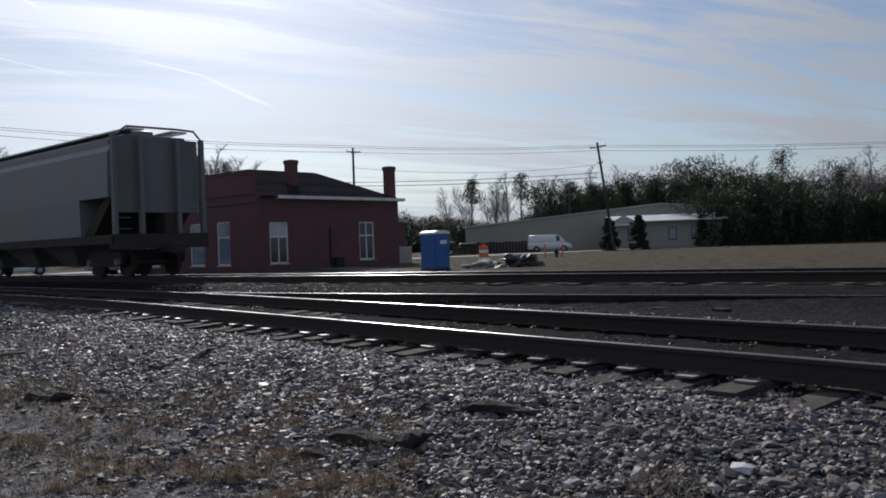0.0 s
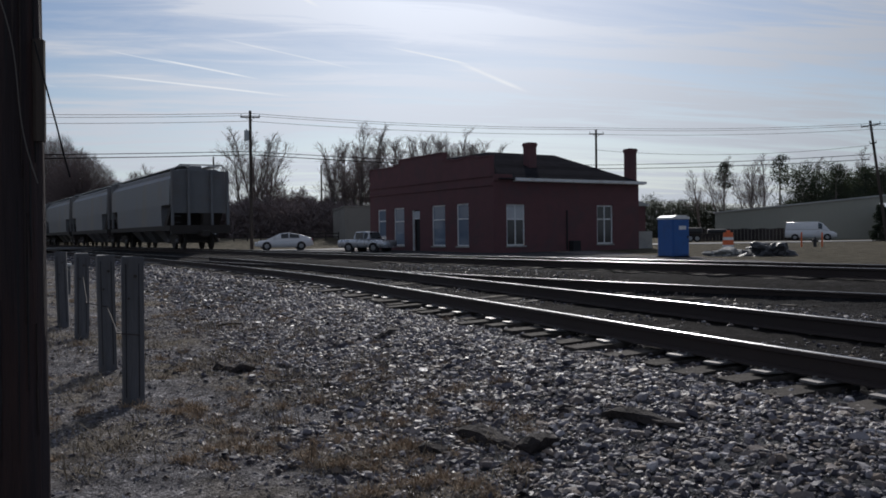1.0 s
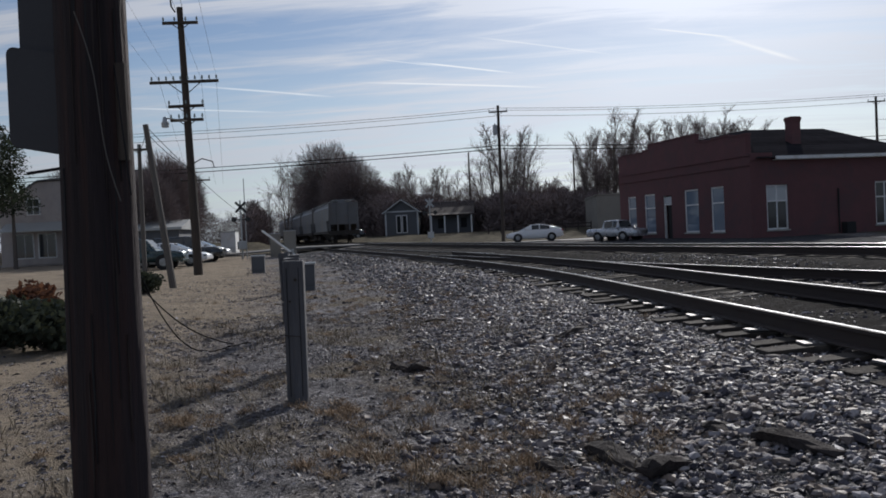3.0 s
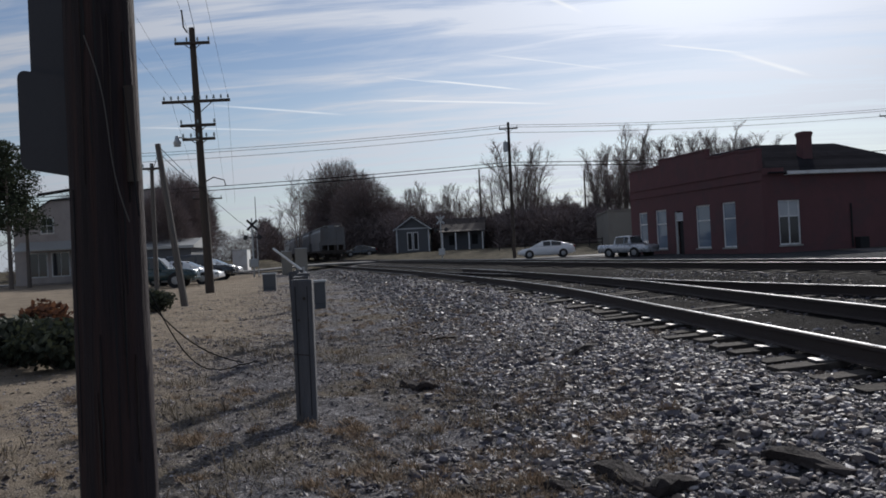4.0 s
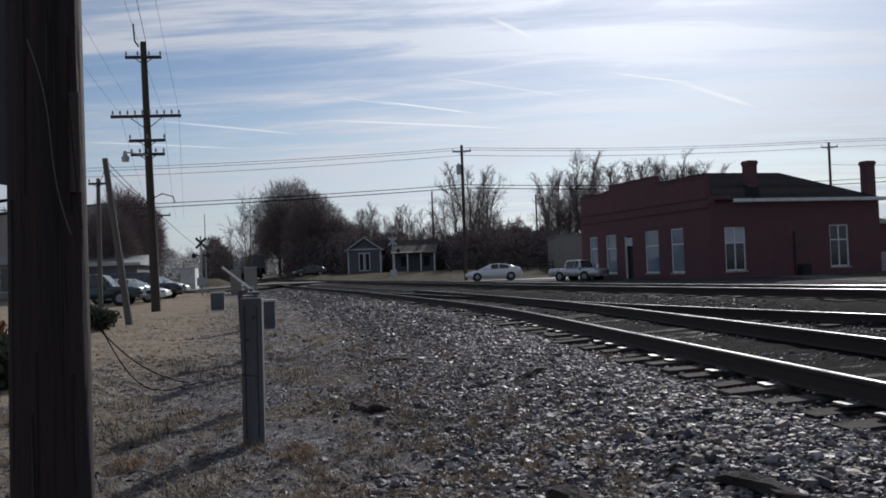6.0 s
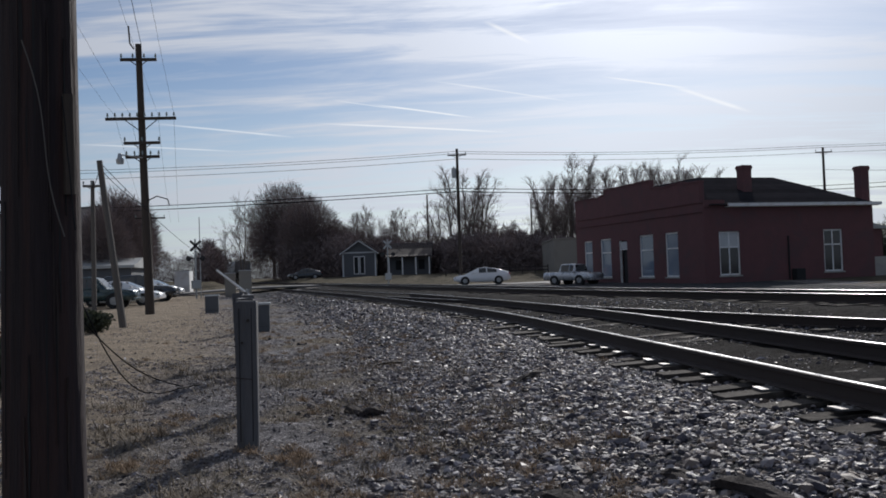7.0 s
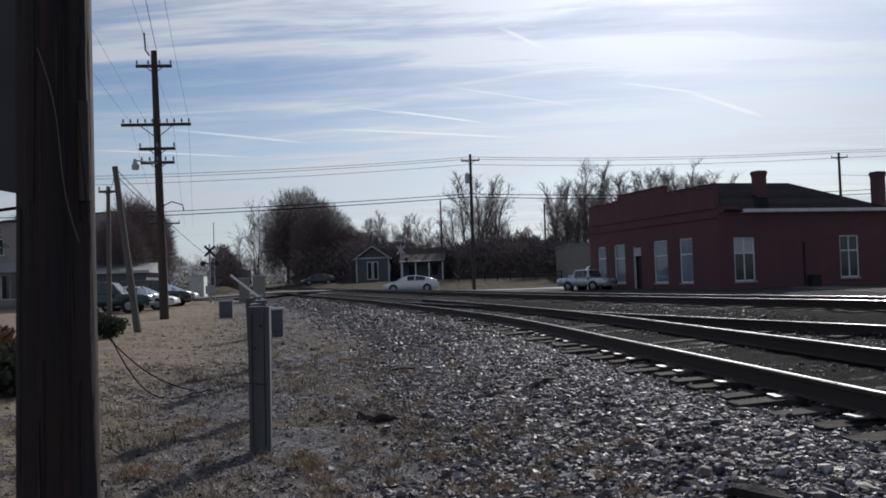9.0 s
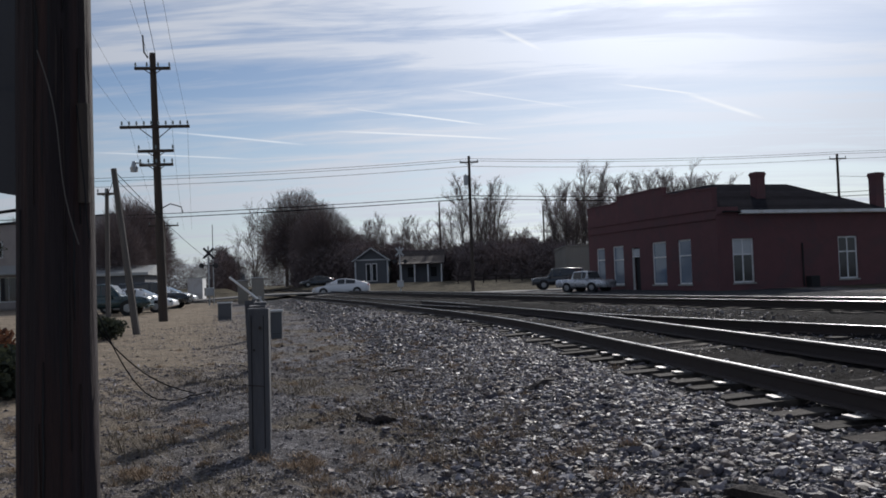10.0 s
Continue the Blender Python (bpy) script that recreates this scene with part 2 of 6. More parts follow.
M = dict(
    ground=ground_mat(),
    stone=stone_mat(),
    tie=mat("creosoted_oak", (0.062, 0.055, 0.051), 0.9, spec=0.08, scale=5, vary=0.4, grain=60, bump=0.6, piece=0.6, stain=(0.15, 0.135, 0.12)),
    rail=mat("rusted_rail_steel", (0.042, 0.03, 0.027), 0.75, 0.2, scale=7, vary=0.35, grain=90, bump=0.3),
    railtop=mat("polished_rail_head", (0.17, 0.17, 0.18), 0.3, 1.0, scale=2, vary=0.1, grain=60, bump=0.02),
    plate=mat("tie_plate_steel", (0.2, 0.19, 0.19), 0.6, 0.5, scale=12, vary=0.3, grain=80, bump=0.2),
    post=mat("weathered_timber", (0.095, 0.097, 0.108), 0.85, scale=4, vary=0.5, grain=22, bump=0.7, stretch=(1, 1, 0.12), stain=(0.1, 0.085, 0.07)),
    pole=mat("creosote_pole", (0.031, 0.024, 0.026), 0.85, spec=0.25, scale=9, vary=0.75, grain=48, bump=1.0, stretch=(1, 1, 0.045), stain=(0.07, 0.038, 0.032)),
    farpole=mat("dark_pole", (0.055, 0.043, 0.036), 0.85, scale=3, vary=0.3, grain=20, bump=0.4, stretch=(1, 1, 0.1)),
    greypole=mat("grey_pole", (0.115, 0.104, 0.096), 0.85, scale=3, vary=0.3, grain=24, bump=0.5, stretch=(1, 1, 0.1)),
    galv=mat("galvanised_steel", (0.42, 0.43, 0.44), 0.45, 0.85, scale=5, vary=0.2, grain=40, bump=0.05),
    # metal seen against the sun: its shade is put into the near-black colour
    shadedback=mat("shaded_sign_back", (0.04, 0.04, 0.047), 0.6, 0.2, scale=3, vary=0.2, grain=40, bump=0.05),
    wire=mat("black_cable", (0.02, 0.02, 0.022), 0.9, spec=0.0, scale=8, vary=0.2, bump=0.0),
    insul=mat("glass_insulator", (0.25, 0.3, 0.3), 0.2, scale=8, vary=0.2, bump=0.0),
    hopper=mat("grey_hopper_paint", (0.185, 0.193, 0.207), 0.55, scale=0.7, vary=0.22, grain=9, bump=0.1, stain=(0.2, 0.18, 0.16), stretch=(1, 1, 0.4)),
    # the same grey darkened: shade of the wagon ends put into the paint
    hoppershade=mat("shaded_hopper_paint", (0.15, 0.155, 0.165), 0.6, scale=0.9, vary=0.25, grain=9, bump=0.1, stain=(0.15, 0.13, 0.12)),
    truckiron=mat("bogie_iron", (0.045, 0.038, 0.034), 0.75, 0.3, scale=5, vary=0.4, grain=30, bump=0.3),
    mortar=mat("brick_wall_ground", (0.132, 0.06, 0.065), 0.9, scale=1.1, vary=0.34, grain=12, bump=0.3, stain=(0.1, 0.06, 0.066)),
    roof=mat("slate_roof", (0.03, 0.029, 0.033), 0.9, spec=0.0, scale=1.2, vary=0.35, grain=9, bump=0.4, piece=0.4),
    white=mat("white_paint", (0.74, 0.75, 0.76), 0.55, scale=3, vary=0.1, grain=25, bump=0.08, stain=(0.55, 0.53, 0.5)),
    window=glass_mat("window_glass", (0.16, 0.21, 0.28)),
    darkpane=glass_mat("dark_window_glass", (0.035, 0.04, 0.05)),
    shedwall=mat("tan_shed_metal", (0.27, 0.25, 0.22), 0.75, scale=0.6, vary=0.12, grain=8, bump=0.1, stain=(0.22, 0.2, 0.18)),
    blind=mat("pale_blind", (0.5, 0.52, 0.54), 0.8, scale=3, vary=0.12, grain=30, bump=0.05),
    # near-black for dark parts, and for room shade painted behind openings
    dark=mat("dark_parts_and_shade", (0.02, 0.02, 0.022), 0.9, scale=3, vary=0.2, bump=0.0),
    asphalt=mat("asphalt", (0.15, 0.148, 0.15), 0.85, spec=0.25, scale=0.8, vary=0.2, grain=60, bump=0.4, stain=(0.15, 0.145, 0.14)),
    concrete=mat("concrete", (0.36, 0.35, 0.33), 0.85, scale=1.5, vary=0.18, grain=30, bump=0.3, stain=(0.26, 0.25, 0.24)),
    carwhite=mat("white_car_paint", (0.72, 0.73, 0.75), 0.22, scale=2, vary=0.05, grain=20, bump=0.0, coat=0.8),
    carsilver=mat("silver_car_paint", (0.5, 0.52, 0.55), 0.28, 0.5, scale=2, vary=0.06, grain=20, bump=0.0, coat=0.8),
    cardark=mat("dark_car_paint", (0.02, 0.026, 0.034), 0.25, 0.2, scale=2, vary=0.1, grain=20, bump=0.0, coat=0.8),
    cargreen=mat("dark_green_car_paint", (0.012, 0.04, 0.045), 0.25, 0.2, scale=2, vary=0.1, grain=20, bump=0.0, coat=0.8),
    carglass=glass_mat("car_glass", (0.02, 0.024, 0.028), 0.04),
    tyre=mat("tyre_rubber", (0.022, 0.022, 0.023), 0.85, scale=10, vary=0.2, bump=0.1),
    chrome=mat("bright_metal", (0.7, 0.7, 0.71), 0.18, 1.0, scale=5, vary=0.05, bump=0.0),
    lampred=mat("red_lens", (0.35, 0.02, 0.02), 0.25, scale=5, vary=0.1, bump=0.0),
    blue=mat("blue_plastic", (0.025, 0.11, 0.35), 0.45, scale=2, vary=0.12, grain=20, bump=0.05, stain=(0.03, 0.09, 0.26)),
    orange=mat("orange_plastic", (0.75, 0.16, 0.05), 0.5, scale=3, vary=0.12, grain=20, bump=0.05),
    metalwall=mat("ribbed_metal_siding", (0.3, 0.3, 0.26), 0.6, 0.1, scale=0.3, vary=0.12, grain=3, bump=0.05, stain=(0.3, 0.3, 0.26)),
    metalroof=mat("pale_metal_roof", (0.4, 0.41, 0.41), 0.5, 0.3, scale=0.5, vary=0.1, grain=5, bump=0.05),
    brightroof=mat("bright_metal_roof", (0.75, 0.76, 0.77), 0.38, 0.6, scale=0.5, vary=0.06, grain=5, bump=0.02),
    siding=mat("clapboard", (0.1, 0.106, 0.118), 0.8, scale=1.5, vary=0.15, grain=12, bump=0.2),
    stucco=mat("pale_stucco", (0.42, 0.375, 0.36), 0.85, scale=1.2, vary=0.16, grain=20, bump=0.2, stain=(0.34, 0.3, 0.29)),
    bark=mat("bark", (0.13, 0.108, 0.095), 0.9, scale=3, vary=0.35, grain=25, bump=0.6, stretch=(1, 1, 0.2)),
    twig=mat("twigs", (0.2, 0.164, 0.16), 0.9, spec=0.0, scale=3, vary=0.3, bump=0.0, island=0.5),
    pine=mat("pine_needles", (0.045, 0.055, 0.042), 0.8, spec=0.0, scale=2, vary=0.4, grain=20, bump=0.0, island=0.8, thin=0.2),
    shrub=mat("shrub_leaves", (0.044, 0.052, 0.04), 0.6, spec=0.1, scale=3, vary=0.4, grain=30, bump=0.0, island=0.8, thin=0.2),
    redshrub=mat("red_tip_leaves", (0.1, 0.05, 0.038), 0.6, spec=0.1, scale=3, vary=0.4, grain=30, bump=0.0, island=0.8, thin=0.35),
    straw=mat("dead_grass", (0.18, 0.148, 0.11), 0.85, spec=0.1, scale=3, vary=0.3, bump=0.0, island=0.8),
    rustgrass=mat("rusty_dead_weeds", (0.27, 0.195, 0.13), 0.85, spec=0.1, scale=3, vary=0.35, bump=0.0, island=0.9),
    oldwood=mat("rotten_wood", (0.05, 0.043, 0.042), 0.9, spec=0.1, scale=6, vary=0.5, grain=40, bump=0.9, piece=0.5),
    tarp=mat("dark_tarpaulin", (0.03, 0.03, 0.033), 0.5, scale=3, vary=0.3, grain=12, bump=0.4),
)

# ---- building helpers ----


def part(name, bm, material, parent=None, label="", smooth=False):
    me = bpy.data.meshes.new(name)
    bm.to_mesh(me)
    bm.free()
    me.materials.append(material)
    if smooth:
        me.polygons.foreach_set("use_smooth", [True] * len(me.polygons))
    ob = new(name, me)
    if parent is not None:
        ob.parent = parent
    if label:
        ob["label"] = label
    return ob


def from_arrays(name, verts, faces, material, parent=None):
    me = bpy.data.meshes.new(name)
    me.from_pydata(verts, [], faces)
    me.materials.append(material)
    ob = new(name, me)
    if parent is not None:
        ob.parent = parent
    return ob


def base(name, x, y, z=0.0, turn=0.0, tilt=0.0, label="", category="", group="", kind=""):
    ob = new(name)
    ob.empty_display_size = 0.2
    ob.matrix_world = pose(x, y, z, 0, tilt, turn)
    return tagged(ob, label, category, group, kind)


def box(bm, x0, x1, y0, y1, z0, z1, bevel=0.0):
    r = bmesh.ops.create_cube(bm, size=1.0)
    for v in r["verts"]:
        v.co = Vector((x0 + (v.co.x + 0.5) * (x1 - x0), y0 + (v.co.y + 0.5) * (y1 - y0), z0 + (v.co.z + 0.5) * (z1 - z0)))
    if bevel:
        es = list({e for v in r["verts"] for e in v.link_edges})
        bmesh.ops.bevel(bm, geom=es, offset=bevel, segments=2, affect="EDGES", profile=0.6)
    return bm


def tube(bm, p, q, r0, r1=None, seg=8, cap=True):
    """A tapered round bar from p to q."""
    r1 = r0 if r1 is None else r1
    p, q = Vector(p), Vector(q)
    w = (q - p).normalized()
    a = w.orthogonal().normalized()
    b = w.cross(a)
    rings = []
    for c, r in ((p, r0), (q, r1)):
        rings.append([bm.verts.new(c + (a * math.cos(2 * math.pi * i / seg) + b * math.sin(2 * math.pi * i / seg)) * r) for i in range(seg)])
    for i in range(seg):
        bm.faces.new((rings[0][i], rings[0][(i + 1) % seg], rings[1][(i + 1) % seg], rings[1][i]))
    if cap:
        bm.faces.new(rings[0][::-1]), bm.faces.new(rings[1])
    return bm


def chain(bm, pts, r, seg=6):
    """One bent round bar through the points."""
    pts = [Vector(p) for p in pts]
    prev = None
    for i, p in enumerate(pts):
        w = (pts[min(i + 1, len(pts) - 1)] - pts[max(i - 1, 0)]).normalized()
        a = w.cross(Vector((0.31, 0.17, 0.93))).normalized()
        b = w.cross(a)
        ring = [bm.verts.new(p + (a * math.cos(2 * math.pi * j / seg) + b * math.sin(2 * math.pi * j / seg)) * r) for j in range(seg)]
        if prev:
            for j in range(seg):
                bm.faces.new((prev[j], prev[(j + 1) % seg], ring[(j + 1) % seg], ring[j]))
        else:
            bm.faces.new(ring[::-1])
        prev = ring
    bm.faces.new(prev)
    return bm


def prism(bm, outline, axis, lo, hi):
    """A closed outline of (a, b) pairs pushed along one axis: 'x' takes (y, z), 'y' takes (x, z), 'z' takes (x, y)."""
    def at(a, b, c):
        return {"x": (c, a, b), "y": (a, c, b), "z": (a, b, c)}[axis]
    lo_v = [bm.verts.new(at(a, b, lo)) for a, b in outline]
    hi_v = [bm.verts.new(at(a, b, hi)) for a, b in outline]
    n = len(outline)
    for i in range(n):
        bm.faces.new((lo_v[i], lo_v[(i + 1) % n], hi_v[(i + 1) % n], hi_v[i]))
    bm.faces.new(lo_v[::-1]), bm.faces.new(hi_v)
    bmesh.ops.recalc_face_normals(bm, faces=bm.faces)
    return bm


def B():
    return bmesh.new()


def smooth_line(pts, step=0.5):
    """Catmull-Rom through plan points, resampled evenly."""
    pts = [Vector((*p, 0)) for p in pts]
    ext = [2 * pts[0] - pts[1], *pts, 2 * pts[-1] - pts[-2]]
    dense = []
    for i in range(1, len(ext) - 2):
        a, b, c, d = ext[i - 1:i + 3]
        for j in range(40):
            t = j / 40
            dense.append(0.5 * (2 * b + (c - a) * t + (2 * a - 5 * b + 4 * c - d) * t * t + (3 * b - a - 3 * c + d) * t ** 3))
    dense.append(ext[-2])
    out, acc = [dense[0]], 0.0
    for p, q in zip(dense, dense[1:]):
        acc += (q - p).length
        if acc >= step:
            out.append(q)
            acc = 0.0
    return out


def offset_line(line, d):
    """The line moved d metres to its right."""
    out = []
    for i, p in enumerate(line):
        w = (line[min(i + 1, len(line) - 1)] - line[max(i - 1, 0)]).normalized()
        out.append(p + Vector((w.y, -w.x, 0)) * d)
    return out


# ---- plan of the tracks ----
WAY = Vector((-0.350, 0.937, 0)).normalized()       # the line's bearing past the crossing
SIDE = Vector((WAY.y, -WAY.x, 0))
GAUGE, RAIL_Z, MAIN_Z = 1.5, 0.45, 0.71
CANT = 0.075            # the outer rail of the curve lies higher


def onward(p, far):
    p = Vector((*p, 0))
    return [tuple((p + WAY * d).xy) for d in far]


rail_a = smooth_line([(5.6, -8.0), (4.55, -0.5), (3.86, 3.4), (3.2, 6.4), (2.72, 8.8), (2.1, 11.9), (0.82, 18.2), (-0.72, 23.8), (-2.85, 30.5), (-4.75, 36.2), (-6.4, 41.0)] + onward((-6.4, 41.0), (20, 60, 120, 230)))
rail_d = smooth_line([(19.5, -8.0), (14.9, 0.5), (10.9, 8.0), (8.05, 13.3), (5.3, 18.8), (2.5, 25.0), (-2.5, 36.0), (-4.75, 41.2)] + onward((-4.95, 41.7), (20, 60, 120, 230)))
main_c = smooth_line([(19.0, -8.0), (12.6, 6.0), (9.6, 12.6), (3.4, 26.7), (-0.1, 36.1)] + onward((-0.1, 36.1), (20, 60, 120, 230)))
rail_b = [p for p in offset_line(rail_a, GAUGE) if p.y < 36]
rail_c = [p for p in offset_line(rail_d, -GAUGE) if p.y < 36]
rail_e, rail_f = offset_line(main_c, -GAUGE / 2), offset_line(main_c, GAUGE / 2)

# ---- ground ----


def signed(line, X, Y):
    """Distance of plan points from a line, positive on its right."""
    P = np.array([(p.x, p.y) for p in line])
    T = np.gradient(P, axis=0)
    T /= np.linalg.norm(T, axis=1)[:, None]
    out = np.empty(X.size)
    xs, ys = X.ravel(), Y.ravel()
    for i in range(0, xs.size, 4000):
        dx, dy = xs[i:i + 4000, None] - P[None, :, 0], ys[i:i + 4000, None] - P[None, :, 1]
        j = np.argmin(dx * dx + dy * dy, axis=1)
        r = np.arange(j.size)
        out[i:i + 4000] = dx[r, j] * T[j, 1] - dy[r, j] * T[j, 0]
    return out.reshape(X.shape)


def ease(a, b, v):
    t = np.clip((v - a) / (b - a), 0, 1)
    return t * t * (3 - 2 * t)


def wobble(X, Y, f, seed=0.0):
    return (np.sin(X * f * 1.3 + 2.1 + seed) * np.sin(Y * f * 1.7 + 0.7 + seed) + 0.6 * np.sin(X * f * 3.1 + Y * f * 2.3 + seed) + 0.4 * np.sin(Y * f * 5.3 - X * f * 4.1 + 1.9)) / 2.0


def lie(X, Y):
    """Height of the ground, and how far a place is from the near rail and from the main line's middle."""
    dA, dE = signed(rail_a, X, Y), signed(main_c, X, Y)
    z = 0.03 * wobble(X, Y, 0.9) + 0.015 * wobble(X, Y, 3.2, 1.0)
    rough = ease(-8.0, -6.0, dA) * (1 - ease(-3.2, -2.2, dA)) * (1 - ease(16, 24, Y))
    z = z + rough * (0.028 * wobble(X, Y, 6.5, 3.0) + 0.02 * wobble(X, Y, 11.0, 5.0))      # lumpy verge
    z = z + 0.12 * ease(40, 70, Y) + 1.05 * ease(80, 112, Y) * (1 - ease(18, 40, X))
    bed = 0.225 * ease(-3.3, -1.1, dA) + 0.012 * wobble(X, Y, 7.0)
    bed = bed - 0.022 * ease(-0.85, -0.6, dA) * (1 - ease(-0.05, 0.05, dA))      # tie ends stand clear of the stone
    bed = bed + 0.285 * ease(-3.2, -1.7, dE)
    bed = bed + (0.045 + 0.05 * np.clip(dA, 0, 1.5) + 0.012 * wobble(X, Y, 5.0)) * ease(0.04, 0.14, dA) * (1 - ease(1.5, 2.2, dA))      # dirt silted up between the rails
    fall = 1 - ease(1.7, 4.6, dE)
    k = ease(-3.5, -2.6, dA) * fall
    return z * (1 - k) + bed * k, dA, dE


def ground_at(x, y):
    return float(lie(np.array([x]), np.array([y]))[0][0])


def spaced(*runs):
    out = []
    for a, b, s in runs:
        out += list(np.arange(a, b, s))
    return np.array(out + [runs[-1][1]])


gx = spaced((-1500, -300, 150), (-300, -60, 20), (-60, -12, 1.5), (-12, -6, 0.4), (-6, 6, 0.14), (6, 20, 0.5), (20, 60, 2.5), (60, 300, 20), (300, 1500, 150))
gy = spaced((-300, -40, 40), (-40, -4, 3), (-4, 2.5, 0.5), (2.5, 14, 0.14), (14, 28, 0.35), (28, 90, 1.2), (90, 130, 3), (130, 400, 25), (400, 2000, 160))
GX, GY = np.meshgrid(gx, gy)
GZ, DA, DE = lie(GX, GY)
nx, ny = gx.size, gy.size
ids = np.arange(nx * ny).reshape(ny, nx)
quads = np.stack([ids[:-1, :-1], ids[:-1, 1:], ids[1:, 1:], ids[1:, :-1]], -1).reshape(-1, 4)
ground = from_arrays("ground", np.stack([GX, GY, GZ], -1).reshape(-1, 3).tolist(), quads.tolist(), M["ground"])
tagged(ground, "gravelly dirt with dry grass, crushed stone beside the rails", "ground", kind="structure")
# dark stone runs on past the tracks, standing in for the depot's shadow
stone_shade_k = ease(-3.9, -2.4, DA) * (1 - ease(10, 16, DE) * (GX > 18)) * (1 - ease(66, 70, GY))
lot_k = (1 - ease(-7.6, -4.7, DA)) * (1 - ease(66, 69, GY))
turf_k = np.maximum(ease(77, 81, GY), ease(12, 20, DE) * ease(19, 23, GX))
tint = bpy.data.meshes[ground.data.name].attributes.new("cover", "FLOAT_COLOR", "POINT")
DD = signed(rail_d, GX, GY)
# oil and dirt, plus the rails' shade darkened into the ground colour
oil_shade_k = np.maximum.reduce([ease(-0.15, 0.1, DA) * (1 - ease(1.5, 1.9, DA)), ease(-1.8, -1.5, DD) * (1 - ease(0.1, 0.5, DD)), (1 - ease(0.9, 1.5, np.abs(DE))), 0.85 * ease(1.2, 1.6, DA) * (1 - ease(-1.2, -0.6, DE))]) * (GY < 66)
tint.data.foreach_set("color", np.stack([stone_shade_k, lot_k, turf_k, oil_shade_k], -1).astype(np.float32).ravel())
ground.data.polygons.foreach_set("use_smooth", [True] * len(ground.data.polygons))

# ---- crushed stone ----
rng = np.random.default_rng(7)


def stones(name, pts, sizes, label, small=False):
    """Many broken stones resting in the ground, each an uneven lump open below; small ones are four-sided chips."""
    if small:
        knob = np.array([(1, 0, -.4), (0, 1, -.4), (-1, 0, -.4), (0, -1, -.4), (.15, .1, .75)]) * 0.85
        tri = np.array([(0, 1, 4), (1, 2, 4), (2, 3, 4), (3, 0, 4)])
    else:
        turn5 = np.arange(5) * 2 * math.pi / 5
        low = np.stack([np.cos(turn5), np.sin(turn5), np.full(5, -0.55)], -1)
        high = np.stack([0.8 * np.cos(turn5 + 0.63), 0.8 * np.sin(turn5 + 0.63), np.full(5, 0.5)], -1)
        knob = np.concatenate([low, high, [(0.0, 0.0, 0.7)]]) * 0.74
        tri = np.array([t for i in range(5) for t in ((i, (i + 1) % 5, 5 + i), (5 + i, (i + 1) % 5, 5 + (i + 1) % 5), (5 + i, 5 + (i + 1) % 5, 10))])
    n, m = len(pts), len(knob)
    v = knob[None] * (1 + rng.uniform(-0.48, 0.48, (n, m, 3)))
    v = v * (sizes[:, None, None] * rng.uniform([0.75, 0.5, 0.38], [1.65, 1.05, 0.95], (n, 3))[:, None, :])
    a, b = rng.uniform(0, 6.283, n), rng.normal(0, 0.55, n)
    x, y, z = v[..., 0], v[..., 1], v[..., 2]
    y, z = y * np.cos(b)[:, None] - z * np.sin(b)[:, None], y * np.sin(b)[:, None] + z * np.cos(b)[:, None]
    x, y = x * np.cos(a)[:, None] - y * np.sin(a)[:, None], x * np.sin(a)[:, None] + y * np.cos(a)[:, None]
    v = np.stack([x, y, z], -1) + pts[:, None, :]
    f = (tri[None] + m * np.arange(n)[:, None, None]).reshape(-1, 3)
    me = bpy.data.meshes.new(name)
    me.vertices.add(n * m), me.loops.add(f.size), me.polygons.add(len(f))
    me.vertices.foreach_set("co", v.astype(np.float32).ravel())
    me.loops.foreach_set("vertex_index", f.ravel().astype(np.int32))
    me.polygons.foreach_set("loop_start", np.arange(0, f.size, 3, dtype=np.int32))
    me.polygons.foreach_set("use_smooth", np.zeros(len(f), dtype=bool))
    me.update(calc_edges=True)
    me.materials.append(M["stone"])
    ob = new(name, me)
    return tagged(ob, label, "gravel", kind="stuff")


def scatter(n, x0, x1, y0, y1, keep, size, sink=0.1):
    X, Y = rng.uniform(x0, x1, n), rng.uniform(y0, y1, n)
    Z, dA, dE = lie(X, Y)
    ok = rng.uniform(0, 1, n) < keep(X, Y, dA, dE)
    X, Y, Z = X[ok], Y[ok], Z[ok]
    s = size(X.size)
    return np.stack([X, Y, Z + s * (0.22 - sink)], -1), s


def thin(X, Y, a):
    """Stone is thick on the shoulder and peters out into the dirt."""
    return ease(-4.1, -2.3, a + 0.55 * wobble(X, Y, 0.8) + 0.3 * wobble(X, Y, 2.1)) * (a < 0.2)


pa, sa = scatter(160000, -4.5, 7.0, 1.2, 16, lambda X, Y, a, e: thin(X, Y, a) * np.where(a > -0.62, 0.42, np.where(a > -1.0, 0.8, 1.0)), lambda n: 0.0245 * rng.lognormal(0, 0.36, n))
pb, sb = scatter(30000, -9, 5, 16, 34, lambda X, Y, a, e: thin(X, Y, a), lambda n: 0.044 * rng.lognormal(0, 0.32, n))
pc, sc = scatter(11000, -1, 14, -2, 26, lambda X, Y, a, e: (a > 1.75) * (e < -6.6) * 0.7, lambda n: 0.034 * rng.lognormal(0, 0.3, n), 0.25)
pd, sd = scatter(300000, -8, 4.0, 1.6, 15, lambda X, Y, a, e: (a < -2.0) * (a > -7.6) * (0.3 + 0.7 * ease(-0.3, 0.5, wobble(X, Y, 1.1, 2.0))), lambda n: np.minimum(0.0105 * rng.lognormal(0, 0.42, n), 0.026), 0.1)
